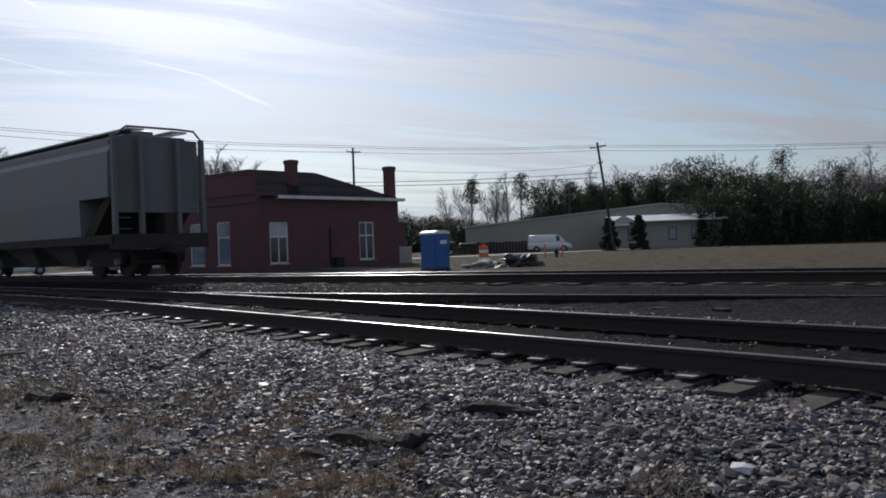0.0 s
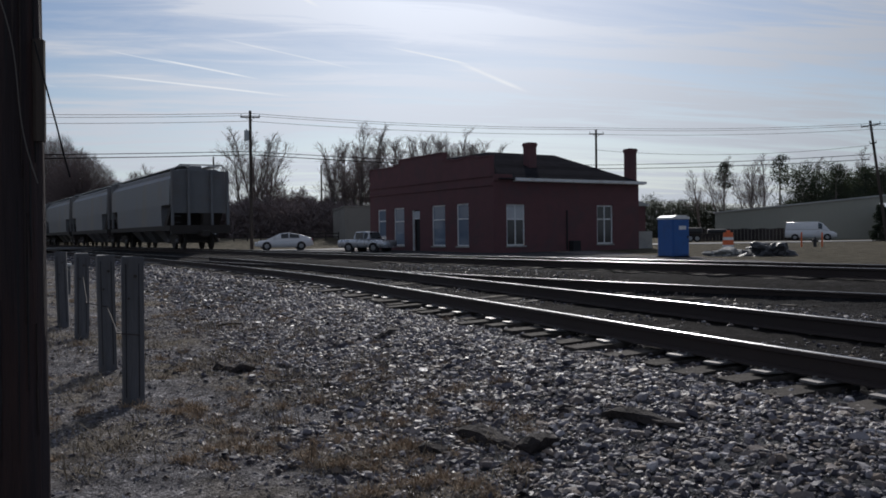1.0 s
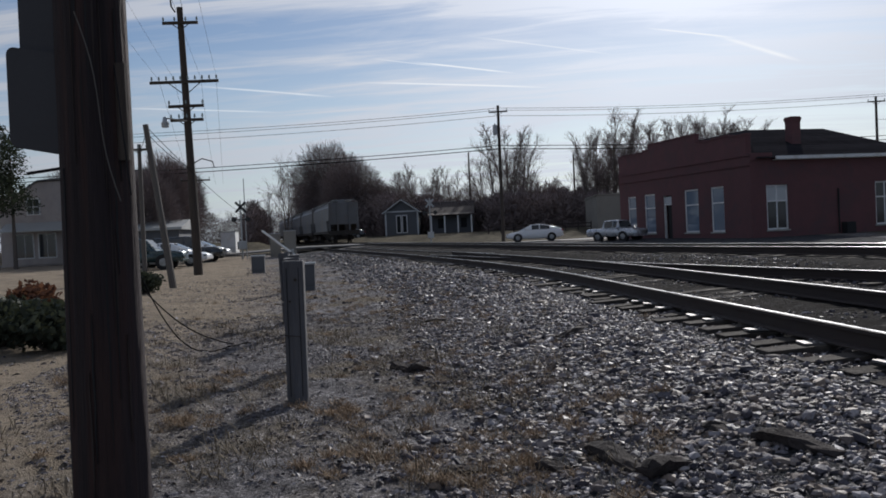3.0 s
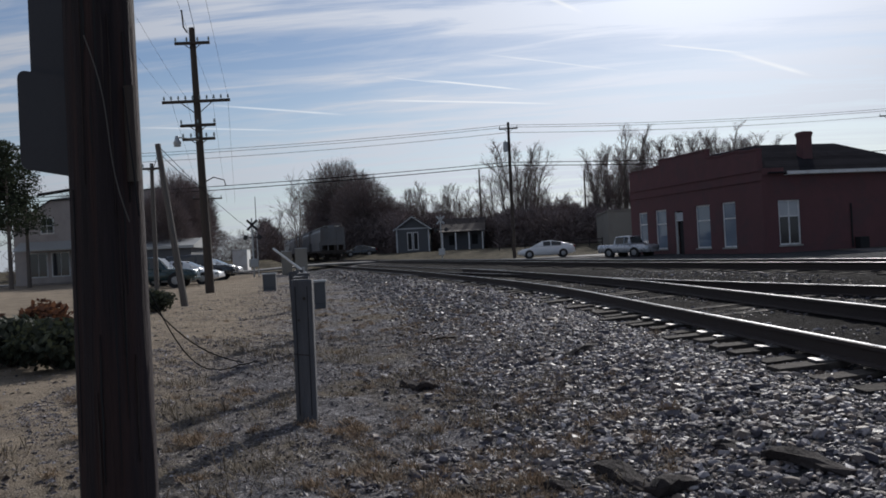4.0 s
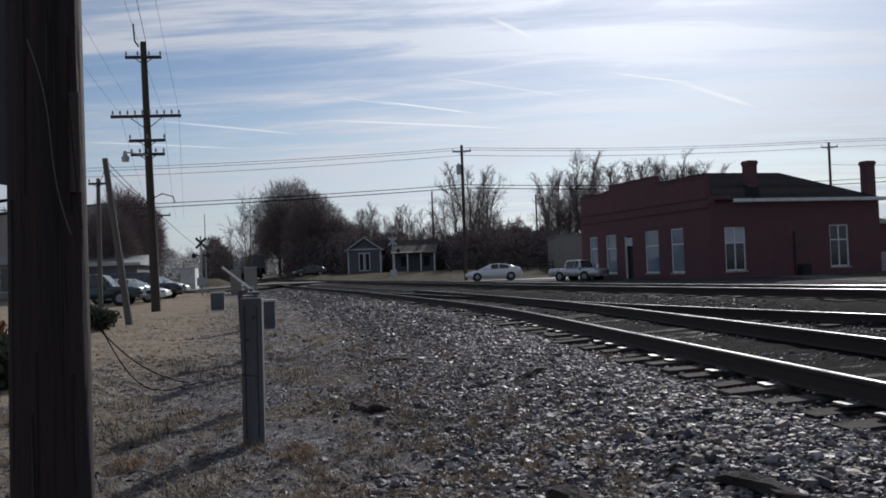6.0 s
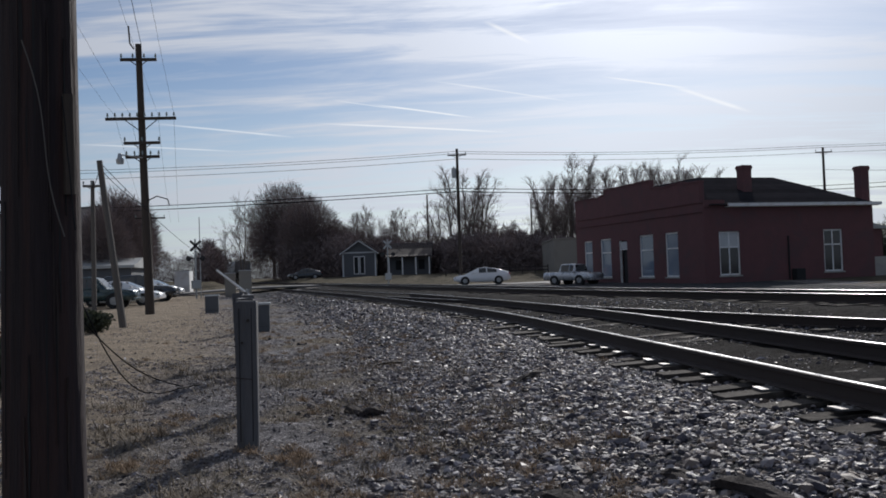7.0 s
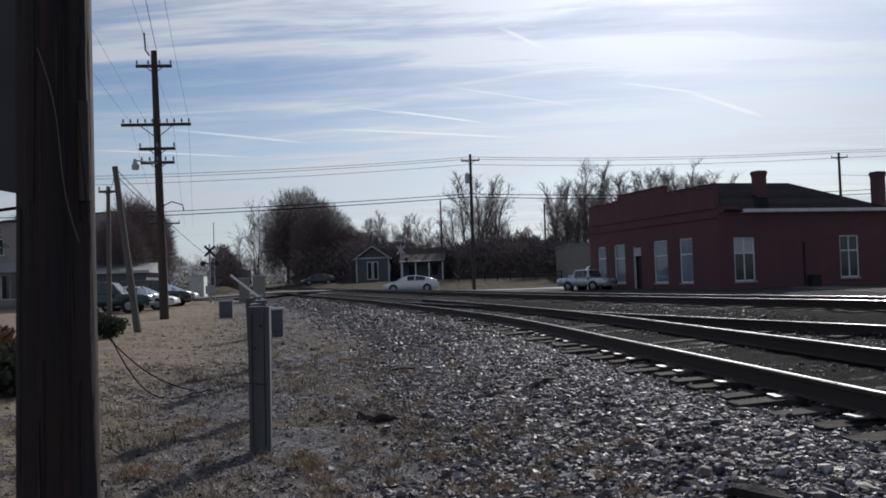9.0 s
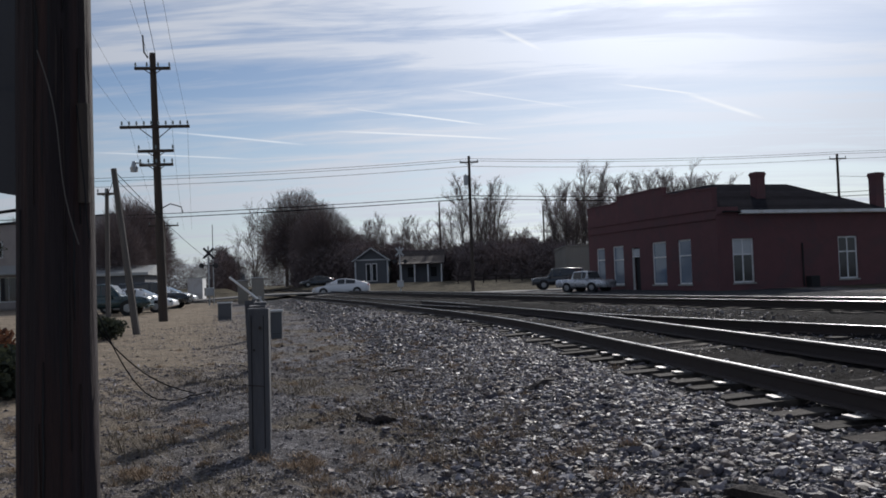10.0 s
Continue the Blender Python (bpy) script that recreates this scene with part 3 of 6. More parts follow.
pe, se = scatter(60000, -14, 0, 15, 42, lambda X, Y, a, e: (a < -2.4) * (a > -7.0) * (0.25 + 0.5 * ease(-0.3, 0.5, wobble(X, Y, 1.1, 2.0))), lambda n: 0.017 * rng.lognormal(0, 0.5, n), 0.08)
pf, sf = scatter(60000, -1, 13, 1.5, 24, lambda X, Y, a, e: (a > 0.15) * (a < 1.4) * 0.5 * ease(-0.2, 0.4, wobble(X, Y, 1.3, 3.0)) + (a > 1.75) * (a < 4.5) * (e < -1.2) * 0.6, lambda n: 0.02 * rng.lognormal(0, 0.4, n), 0.05)
ph, sh = scatter(9000, -17, 2, 34, 62, lambda X, Y, a, e: thin(X, Y, a), lambda n: 0.06 * rng.lognormal(0, 0.3, n))
pj, sj = scatter(14000, -12, -3, 4, 30, lambda X, Y, a, e: (a < -5.0) * 0.8, lambda n: 0.014 * rng.lognormal(0, 0.5, n), 0.05)
pg, sg = scatter(14000, -4.5, 6.5, -3, 1.2, lambda X, Y, a, e: thin(X, Y, a) * 0.6, lambda n: 0.026 * rng.lognormal(0, 0.33, n))
stones("track_ballast", np.concatenate([pa, pb, pc, pf, pg, ph]), np.concatenate([sa, sb, sc, sf, sg, sh]), "grey broken stone ballast sloping down beside the rails")
stones("verge_gravel", np.concatenate([pd, pe, pj]), np.concatenate([sd, se, sj]), "small grey stone chips trodden into the dirt verge", True)

# ---- rails and ties ----


def sweep(bm, line, outline, z):
    """An outline of (side, height) pairs carried along a plan line."""
    rows = []
    for i, p in enumerate(line):
        w = (line[min(i + 1, len(line) - 1)] - line[max(i - 1, 0)]).normalized()
        s = Vector((w.y, -w.x, 0))
        rows.append([bm.verts.new(p + s * a + Vector((0, 0, z + b))) for a, b in outline])
    n = len(outline)
    for r, q in zip(rows, rows[1:]):
        for i in range(n):
            bm.faces.new((r[i], r[(i + 1) % n], q[(i + 1) % n], q[i]))
    bm.faces.new(rows[0][::-1]), bm.faces.new(rows[-1])
    bmesh.ops.recalc_face_normals(bm, faces=bm.faces)
    return bm


RAIL = [(-0.07, -0.17), (0.07, -0.17), (0.07, -0.158), (0.012, -0.14), (0.012, -0.045), (0.036, -0.036), (0.036, -0.004), (-0.036, -0.004), (-0.036, -0.036), (-0.012, -0.045), (-0.012, -0.14), (-0.07, -0.158)]
HEAD = [(-0.018, -0.005), (0.018, -0.005), (0.017, 0.0), (0.01, 0.003), (-0.01, 0.003), (-0.017, 0.0)]


def lay_rail(line, z, parent):
    r = part("rail", sweep(B(), line, RAIL, z), M["rail"], parent, "rusty steel rail")
    part("running_surface", sweep(B(), line, HEAD, z), M["railtop"], r, "worn shiny top of the rail")


tie_mesh = box(B(), -1.3, 1.3, -0.115, 0.115, -0.18, 0.0)
tie_me = bpy.data.meshes.new("tie")
tie_mesh.to_mesh(tie_me), tie_mesh.free(), tie_me.materials.append(M["tie"])
bm = box(B(), -0.24, 0.17, -0.085, 0.085, 0.0, 0.016)
for sx in (-0.12,):
    for sy in (-0.055, 0.055):
        box(bm, sx - 0.012, sx + 0.012, sy - 0.012, sy + 0.012, 0.016, 0.035)
plate_me = bpy.data.meshes.new("tie_plate")
bm.to_mesh(plate_me), bm.free(), plate_me.materials.append(M["plate"])


def lay_ties(line, z, parent, y_max, gap=0.52, plates=True, seed=3, cant=0.0):
    rnd = random.Random(seed)
    acc = 0.0
    for p, q in zip(line, line[1:]):
        acc += (q - p).length
        if acc < gap:
            continue
        acc -= gap
        if p.y > y_max or p.y < -4:
            continue
        w = (q - p).normalized()
        turn = math.degrees(math.atan2(w.y, w.x)) - 90 + rnd.gauss(0, 1.2)
        ob = new("tie", tie_me)
        ob.parent = parent
        s = Vector((w.y, -w.x, 0)) * rnd.gauss(0, 0.09)
        ob.matrix_world = pose(p.x + s.x, p.y + s.y, z - 0.19 + cant / 2 + rnd.gauss(0, 0.011), 0, rnd.gauss(0, 0.4) - math.degrees(cant / GAUGE), turn)
        if plates and rnd.random() < .72:
            for off in (-GAUGE / 2,):
                c = p + Vector((w.y, -w.x, 0)) * off
                pl = new("tie_plate", plate_me)
                pl.parent = parent
                pl.matrix_world = pose(c.x, c.y, z - 0.186, rnd.gauss(0, 1.6), rnd.gauss(0, 1.4), turn + rnd.gauss(0, 3))


siding = base("near_track", 0, 0, label="curving siding track with rusty rails on old ties", category="railway track", kind="structure")
lay_rail(rail_a, RAIL_Z, siding), lay_rail(rail_b, RAIL_Z + CANT, siding)
fine_a = smooth_line([(p.x, p.y) for p in offset_line(rail_a, GAUGE / 2)[::6]], 0.04)
lay_ties(fine_a, RAIL_Z, siding, 60, cant=CANT)
second = base("middle_track", 0, 0, label="second track joining the siding at a switch", category="railway track", kind="structure")
lay_rail(rail_d, RAIL_Z + 0.015, second), lay_rail(rail_c, RAIL_Z - 0.015, second)
lay_ties(smooth_line([(p.x, p.y) for p in offset_line(rail_d, -GAUGE / 2)[::6]], 0.04), RAIL_Z, second, 34, plates=False, seed=5)
mainline = base("main_track", 0, 0, label="main line track on a raised stone bed", category="railway track", kind="structure")
lay_rail(rail_e, MAIN_Z, mainline), lay_rail(rail_f, MAIN_Z, mainline)
lay_ties(smooth_line([(p.x, p.y) for p in main_c[::6]], 0.04), MAIN_Z, mainline, 62, plates=False, seed=6)

# ---- road ----
bm = B()
road_y = [(-120, 66), (-60, 70.5), (-16, 74.0), (5, 75.6), (40, 78), (120, 84)]
road_line = smooth_line(road_y, 1.5)
rows = []
for i, p in enumerate(road_line):
    w = (road_line[min(i + 1, len(road_line) - 1)] - road_line[max(i - 1, 0)]).normalized()
    s = Vector((w.y, -w.x, 0))
    row = []
    for a in (-3.6, -1.8, 0, 1.8, 3.6):
        q = p + s * a
        near = min(abs(float(signed(main_c, np.array([q.x]), np.array([q.y]))[0])), abs(float(signed(rail_a, np.array([q.x]), np.array([q.y]))[0]) - 0.75))
        z = max(ground_at(q.x, q.y) + 0.05, 0.64 - 0.05 * max(0.0, near - 2.5))
        row.append(bm.verts.new((q.x, q.y, z)))
    rows.append(row)
for r, q in zip(rows, rows[1:]):
    for i in range(4):
        bm.faces.new((r[i], q[i], q[i + 1], r[i + 1]))
bmesh.ops.recalc_face_normals(bm, faces=bm.faces)
road = part("road", bm, M["asphalt"])
tagged(road, "grey asphalt street crossing the tracks", "road", kind="structure")
road.modifiers.new("thick", "SOLIDIFY").thickness = 0.12

# ---- posts ----


def timber_post(x, y, h, wide, lean, turn, wired=False):
    t = base("wooden_post", x, y, ground_at(x, y) - 0.02, turn, lean, "weathered square wooden post standing in gravel", "post", "posts in a row")
    bm = box(B(), -wide / 2, wide / 2, -wide / 2, wide / 2, -0.25, h, 0.012)
    for v in bm.verts:
        k = 0.006
        v.co += Vector((random.uniform(-k, k), random.uniform(-k, k), random.uniform(-k, k)))
    part("shaft", bm, M["post"], t)
    for s in (-0.3, 0.28):
        part("crack", box(B(), s * wide - 0.004, s * wide + 0.003, -wide / 2 - 0.003, -wide / 2 + 0.02, 0.1, h - 0.06), M["dark"], t, "long dark drying crack")
    for bx, bz, br in ((0.02, 0.16, 0.014), (-0.03, 0.34, 0.01)):
        part("bolt", tube(B(), (bx, -wide / 2 - 0.012, h - bz), (bx, -wide / 2 + 0.02, h - bz), br, br, 8), M["truckiron"], t, "round bolt head")
    return t


for i, (x, y, h) in enumerate(((-1.60, 7.2, 1.24), (-2.12, 9.0, 1.2), (-3.0, 12.0, 1.17), (-3.64, 13.8, 1.17), (-5.85, 21.4, 1.05))):
    timber_post(x, y, h, 0.17, (0.6, -0.4, 0.8, -1.2, 0.5)[i], (10, 14, 17, 12, 15)[i])

strand = chain(B(), [(-1.52, 7.1, 0.56), (-1.7, 7.1, 0.58), (-1.85, 7.9, 0.55), (-2.1, 8.9, 0.66), (-2.3, 8.92, 0.7), (-2.6, 10.4, 0.62), (-2.95, 11.9, 0.85), (-3.6, 13.7, 0.9)], 0.004, 5)
tagged(part("fence_wire", strand, M["rail"]), "slack rusty wire looped round the posts", "wire")

# ---- poles ----


def big_pole():
    t = base("utility_pole", -1.70, 4.22, -0.05, 0, 0.5, "thick dark creosoted wooden utility pole in the verge", "utility pole")
    bm = B()
    prev = None
    n = 28
    for j in range(15):
        z = -0.3 + j * 0.66
        r = 0.186 - 0.0075 * z
        ring = []
        for i in range(n):
            a = 2 * math.pi * i / n
            rr = r * (1 + 0.018 * math.sin(5 * a + 0.7 * z) + 0.02 * math.sin(11 * a + 1.3 + 0.3 * z) + random.uniform(-0.012, 0.012))
            ring.append(bm.verts.new((rr * math.cos(a), rr * math.sin(a), z)))
        if prev:
            for i in range(n):
                bm.faces.new((prev[i], prev[(i + 1) % n], ring[(i + 1) % n], ring[i]))
        prev = ring
    bm.faces.new(prev)
    part("trunk", bm, M["pole"], t, smooth=True)
    rnd = random.Random(77)
    for i in range(26):
        a, z0 = radians(rnd.uniform(195, 350)), rnd.uniform(0.1, 2.9)
        z1, r = z0 + rnd.uniform(0.25, 1.3), 0.186
        d, e = Vector((math.cos(a), math.sin(a), 0)), Vector((-math.sin(a), math.cos(a), 0)) * rnd.uniform(0.002, 0.005)
        bm = B()
        steps = [z0 + (z1 - z0) * j / 5 for j in range(6)]
        rows = []
        for j, z in enumerate(steps):
            k = math.sin(math.pi * (j + 0.15) / 5.3)
            c = d * (r - 0.0075 * z + 0.004) + e * rnd.uniform(-0.6, 0.6) + Vector((0, 0, z))
            rows.append([bm.verts.new(c - e * k - d * 0.03), bm.verts.new(c - e * k), bm.verts.new(c + e * k), bm.verts.new(c + e * k - d * 0.03)])
        for p, q in zip(rows, rows[1:]):
            for j in range(3):
                bm.faces.new((p[j], p[j + 1], q[j + 1], q[j]))
        part("split", bm, M["dark"] if i % 3 else M["rail"], t, "long drying split in the wood")
    bm = tube(B(), (0.172, -0.06, 1.85), (0.172, -0.06, 2.32), 0.03, 0.03, 10)
    part("conduit", bm, M["farpole"], t, "short dark conduit strapped on")
    pts = [(0.02 + 0.17 * s + 0.02 * math.sin(6 * s), -0.19 + 0.05 * s, 2.55 - 0.9 * s) for s in [i / 12 for i in range(13)]]
    part("ground_wire", chain(B(), pts, 0.003, 5), M["greypole"], t, "thin loose wire")
    pts = [(0.2, -0.24, 2.3), (0.25, -0.31, 2.15), (0.3, -0.39, 2.01), (0.345, -0.455, 1.88), (0.385, -0.52, 1.76), (0.42, -0.57, 1.66)]
    part("loose_cable", chain(B(), [(x - 0.03, y + 0.12, z) for x, y, z in pts], 0.0036, 6), M["wire"], t, "black cable hanging down")
    # two road signs seen from behind
    for name, x0, x1, z0, z1, y in (("sign_panel", -0.44, -0.13, 1.92, 2.42, -0.02), ("sign_panel", -0.39, -0.13, 2.38, 3.05, 0.02)):
        bm = B()
        r, cx, cz = 0.045, (x0 + x1) / 2, (z0 + z1) / 2
        edge = []
        for sx, sz, a0 in ((1, 1, 0), (-1, 1, 90), (-1, -1, 180), (1, -1, 270)):
            for step in range(6):
                a = radians(a0 + 18 * step)
                edge.append((cx + sx * ((x1 - x0) / 2 - r) + r * math.cos(a), cz + sz * ((z1 - z0) / 2 - r) + r * math.sin(a)))
        drop = -0.2 if z1 < 2.5 else -0.03
        back, front = ([bm.verts.new((px, y + s, pz + drop * (px - cx))) for px, pz in edge] for s in (-0.003, 0.003))
        bm.faces.new(back), bm.faces.new(front[::-1])
        for i in range(len(edge)):
            j = (i + 1) % len(edge)
            bm.faces.new((back[i], front[i], front[j], back[j]))
        part(name, bm, M["shadedback"], t, "back of a metal road sign")
    part("bracket", tube(B(), (-0.40, 0.05, 1.82), (-0.1, 0.05, 1.85), 0.008, 0.008, 8), M["wire"], t, "black iron rod")
    return t


big_pole()


def insulators(parent, xs, z, y=0.0, r=0.05):
    for x in xs:
        bm = tube(B(), (x, y, z), (x, y, z + 0.1), 0.018, 0.018, 6)
        tube(bm, (x, y, z + 0.06), (x, y, z + 0.2), r, r * 0.6, 8)
        part("insulator", bm, M["insul"], parent)


def pole(name, x, y, h, r0, r1, turn, lean, arms, label, material="farpole", z=None, extra=None, pins=True):
    z = ground_at(x, y) - 0.05 if z is None else z
    t = base(name, x, y, z, turn, lean, label, "utility pole")
    part("shaft", tube(B(), (0, 0, -0.3), (0, 0, h), r0, r1, 12), M[material], t, smooth=False)
    for az, half, count in arms:
        bm = box(B(), -half, half, -0.2, -0.09, az - 0.06, az + 0.06)
        for s in (-1, 1):
            tube(bm, (s * half * 0.45, -0.1, az - 0.05), (0, -0.1, az - half * 0.4), 0.02, 0.02, 5)
        arm = part("crossarm", bm, M[material], t)
        if pins:
            insulators(t, [-half * 0.94 + 2 * half * 0.94 * i / max(1, count - 1) for i in range(count)], az + 0.06, -0.145)
    return t


signal_pole = pole("utility_pole", -14.25, 35.9, 11.7, 0.2, 0.13, 14, -1.0, ((11.0, 0.75, 4), (8.45, 1.45, 10), (7.4, 0.75, 3), (6.8, 0.7, 5)), "tall dark wooden pole with several crossarms of insulators")
part("top_bracket", chain(B(), [(-0.2, 0, 11.5), (-0.35, 0, 11.75), (-0.38, 0, 12.5)], 0.035, 6), M["farpole"], signal_pole)
part("street_light_arm", chain(B(), [(0, -0.2, 6.75), (-0.9, -0.3, 6.9)], 0.03, 6), M["galv"], signal_pole)
bm = tube(B(), (-0.9, -0.3, 6.95), (-0.9, -0.3, 6.7), 0.07, 0.13, 10)
tube(bm, (-0.9, -0.3, 6.7), (-0.9, -0.3, 6.5), 0.17, 0.15, 10)
part("street_light", bm, M["galv"], signal_pole, "round metal street light head")
part("service_hook", chain(B(), [(0.1, -0.1, 4.9), (0.5, -0.1, 5.1), (0.95, -0.1, 4.95), (1.0, -0.1, 4.7)], 0.025, 6), M["wire"], signal_pole)
lean_pole = base("leaning_pole", -10.95, 25.9, -0.05, 0, 0, "thin grey wooden pole leaning to one side", "utility pole")
part("shaft", tube(B(), (0, 0, -0.2), (-0.66, 0.0, 5.25), 0.12, 0.09, 10), M["greypole"], lean_pole)
pole("utility_pole", -20.6, 44.0, 6.9, 0.13, 0.1, 8, 0.5, ((6.6, 0.45, 3),), "slim grey pole with one short crossarm", "greypole")
mid_pole = pole("utility_pole", -2.45, 78.0, 12.6, 0.17, 0.12, 0, 0.2, ((12.0, 0.85, 3),), "wooden pole with a crossarm and a transformer can")
bm = tube(B(), (-0.33, -0.15, 9.9), (-0.33, -0.15, 10.8), 0.22, 0.22, 12)
tube(bm, (-0.33, -0.15, 10.8), (-0.33, -0.15, 10.95), 0.08, 0.05, 8)
part("transformer", bm, M["galv"], mid_pole, "grey transformer can")
pole("utility_pole", 33.55, 86.0, 12.3, 0.16, 0.11, 0, 0.0, ((11.8, 0.8, 3),), "dark wooden pole behind the brick depot")
pole("utility_pole", 59.7, 74.4, 12.3, 0.17, 0.12, -40, -7.0, ((11.8, 0.9, 3), (10.0, 0.3, 2)), "leaning wooden pole beside the dry field")
pole("utility_pole", 6.7, 130.0, 11.0, 0.15, 0.11, 0, 0.0, (), "plain dark pole far behind the street", pins=False)
pole("utility_pole", -9.0, 128.0, 12.0, 0.15, 0.11, 0, 0.0, (), "plain dark pole among bare trees", pins=False)
pole("utility_pole", -27.7, 69.0, 7.0, 0.14, 0.1, 14, 0.0, ((6.6, 1.2, 4),), "dark pole with a crossarm down the street")


def wire(p, q, sag, r=0.022, name="overhead_wire"):
    p, q = Vector(p), Vector(q)
    pts = [p.lerp(q, i / 24) - Vector((0, 0, 4 * sag * (i / 24) * (1 - i / 24))) for i in range(25)]
    ob = part(name, chain(B(), pts, r, 4), M["wire"])
    return tagged(ob, "thin black overhead cable strung between poles", "cable", "overhead cables")


for za, zb, zc, zl, r in ((12.4, 12.6, 12.0, 11.3, 0.018), (12.2, 12.4, 11.8, 11.0, 0.018), (11.7, 11.9, 11.4, 10.5, 0.018)):
    wire((-2.45, 77.8, za), (33.55, 86.0, zb), 0.35, r)
    wire((33.55, 86.0, zb), (58.5, 75.4, zc), 0.3, r)
    wire((58.5, 75.4, zc), (125.0, 60.0, zc + 1.5), 0.6, r)
    wire((-2.45, 77.8, za), (-62.0, 63.0, zl), 0.8, r)
for za, zb, zc, zl, r in ((9.0, 8.6, 8.9, 7.3, 0.03), (8.7, 8.2, 8.4, 6.95, 0.035)):
    wire((-2.45, 77.8, za), (33.55, 86.0, zb), 0.25, r)
    wire((33.55, 86.0, zb), (58.5, 75.4, zc), 0.2, r)
    wire((-2.45, 77.8, za), (-62.0, 60.0, zl), 0.5, r)
wire((58.5, 75.4, 9.8), (33.55, 86.0, 10.2), 0.7, 0.018)
for dx in (-1.3, -0.6, 0.6, 1.3):
    wire((-14.25 + dx, 35.8, 8.6), (-34.0 + dx * 1.2, 88.0, 7.6), 0.7, 0.006)
    wire((-14.25 + dx, 35.8, 8.6), (2.6 + dx * 1.3, -14.0, 9.0), 0.7, 0.0045)
wire((-14.3, 35.8, 11.6), (4.0, -14.0, 12.2), 0.7, 0.012)
wire((-11.55, 25.9, 5.1), (-19.2, 57.0, 3.0), 0.25, 0.012, "guy_wire")
wire((-11.55, 25.9, 4.9), (-14.2, 35.8, 4.6), 0.15, 0.012, "guy_wire")
wire((-11.55, 25.9, 5.15), (-20.6, 44.0, 6.5), 0.2, 0.012, "guy_wire")

# ---- brick depot ----
DEPOT = Matrix.Translation((13.9, 54.7, 0.05)) @ Matrix.Rotation(math.atan2(0.35, 0.937), 4, "Z")
# in the depot's space x runs along the gable side, y along the long front (which faces -x)


def wall_with_holes(bm, u0, u1, z0, z1, holes, thick, axis, at, inward):
    """A wall in the plane of one axis, with rectangular openings right through it."""
    us = sorted({u0, u1, *[h[0] for h in holes], *[h[1] for h in holes]})
    zs = sorted({z0, z1, *[h[2] for h in holes], *[h[3] for h in holes]})
    for a, b in zip(us, us[1:]):
        for c, d in zip(zs, zs[1:]):
            mu, mz = (a + b) / 2, (c + d) / 2
            if any(h[0] < mu < h[1] and h[2] < mz < h[3] for h in holes):
                continue
            lo, hi = (at, at + thick * inward) if inward > 0 else (at - thick, at)
            if axis == "x":
                box(bm, a, b, lo, hi, c, d)
            else:
                box(bm, lo, hi, a, b, c, d)
    bmesh.ops.remove_doubles(bm, verts=bm.verts, dist=0.0005)
    return bm


def sash_window(parent, axis, u0, u1, z0, z1, at, half=True, label="tall white sash window", transom=0.36, pale=False):
    """A white window set back in the wall: frame, mullion, transom, sill and panes."""
    def bx(bm, a, b, d0, d1, c, d):
        return box(bm, a, b, at + d0, at + d1, c, d) if axis == "x" else box(bm, at + d0, at + d1, a, b, c, d)
    w = part("window", bx(bx(bx(bx(B(), u0, u0 + 0.1, 0.06, 0.16, z0, z1), u1 - 0.1, u1, 0.06, 0.16, z0, z1), u0, u1, 0.06, 0.16, z1 - 0.1, z1), u0, u1, 0.06, 0.16, z0, z0 + 0.1), M["white"], parent, label)
    zt = z1 - (z1 - z0) * transom
    bm = bx(B(), u0 + 0.1, u1 - 0.1, 0.07, 0.15, zt - 0.045, zt + 0.045)
    if half:
        bx(bm, (u0 + u1) / 2 - 0.045, (u0 + u1) / 2 + 0.045, 0.07, 0.15, z0 + 0.1, z1 - 0.1)
    part("glazing_bar", bm, M["white"], w)
    part("sill", bx(B(), u0 - 0.08, u1 + 0.08, -0.07, 0.16, z0 - 0.1, z0), M["concrete"], w, "stone sill")
    for c, d in ((z0 + 0.1, zt - 0.045), (zt + 0.045, z1 - 0.1)):
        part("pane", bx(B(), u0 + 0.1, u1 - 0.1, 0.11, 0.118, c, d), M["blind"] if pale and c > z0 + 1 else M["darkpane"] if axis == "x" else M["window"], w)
    # thin dark sheet in place of the unlit room's shade
    part("reveal", bx(B(), u0 - 0.02, u1 + 0.02, 0.3, 0.32, z0, z1), M["dark"], w, "dark sheet for the unlit room behind the glass")
    return w


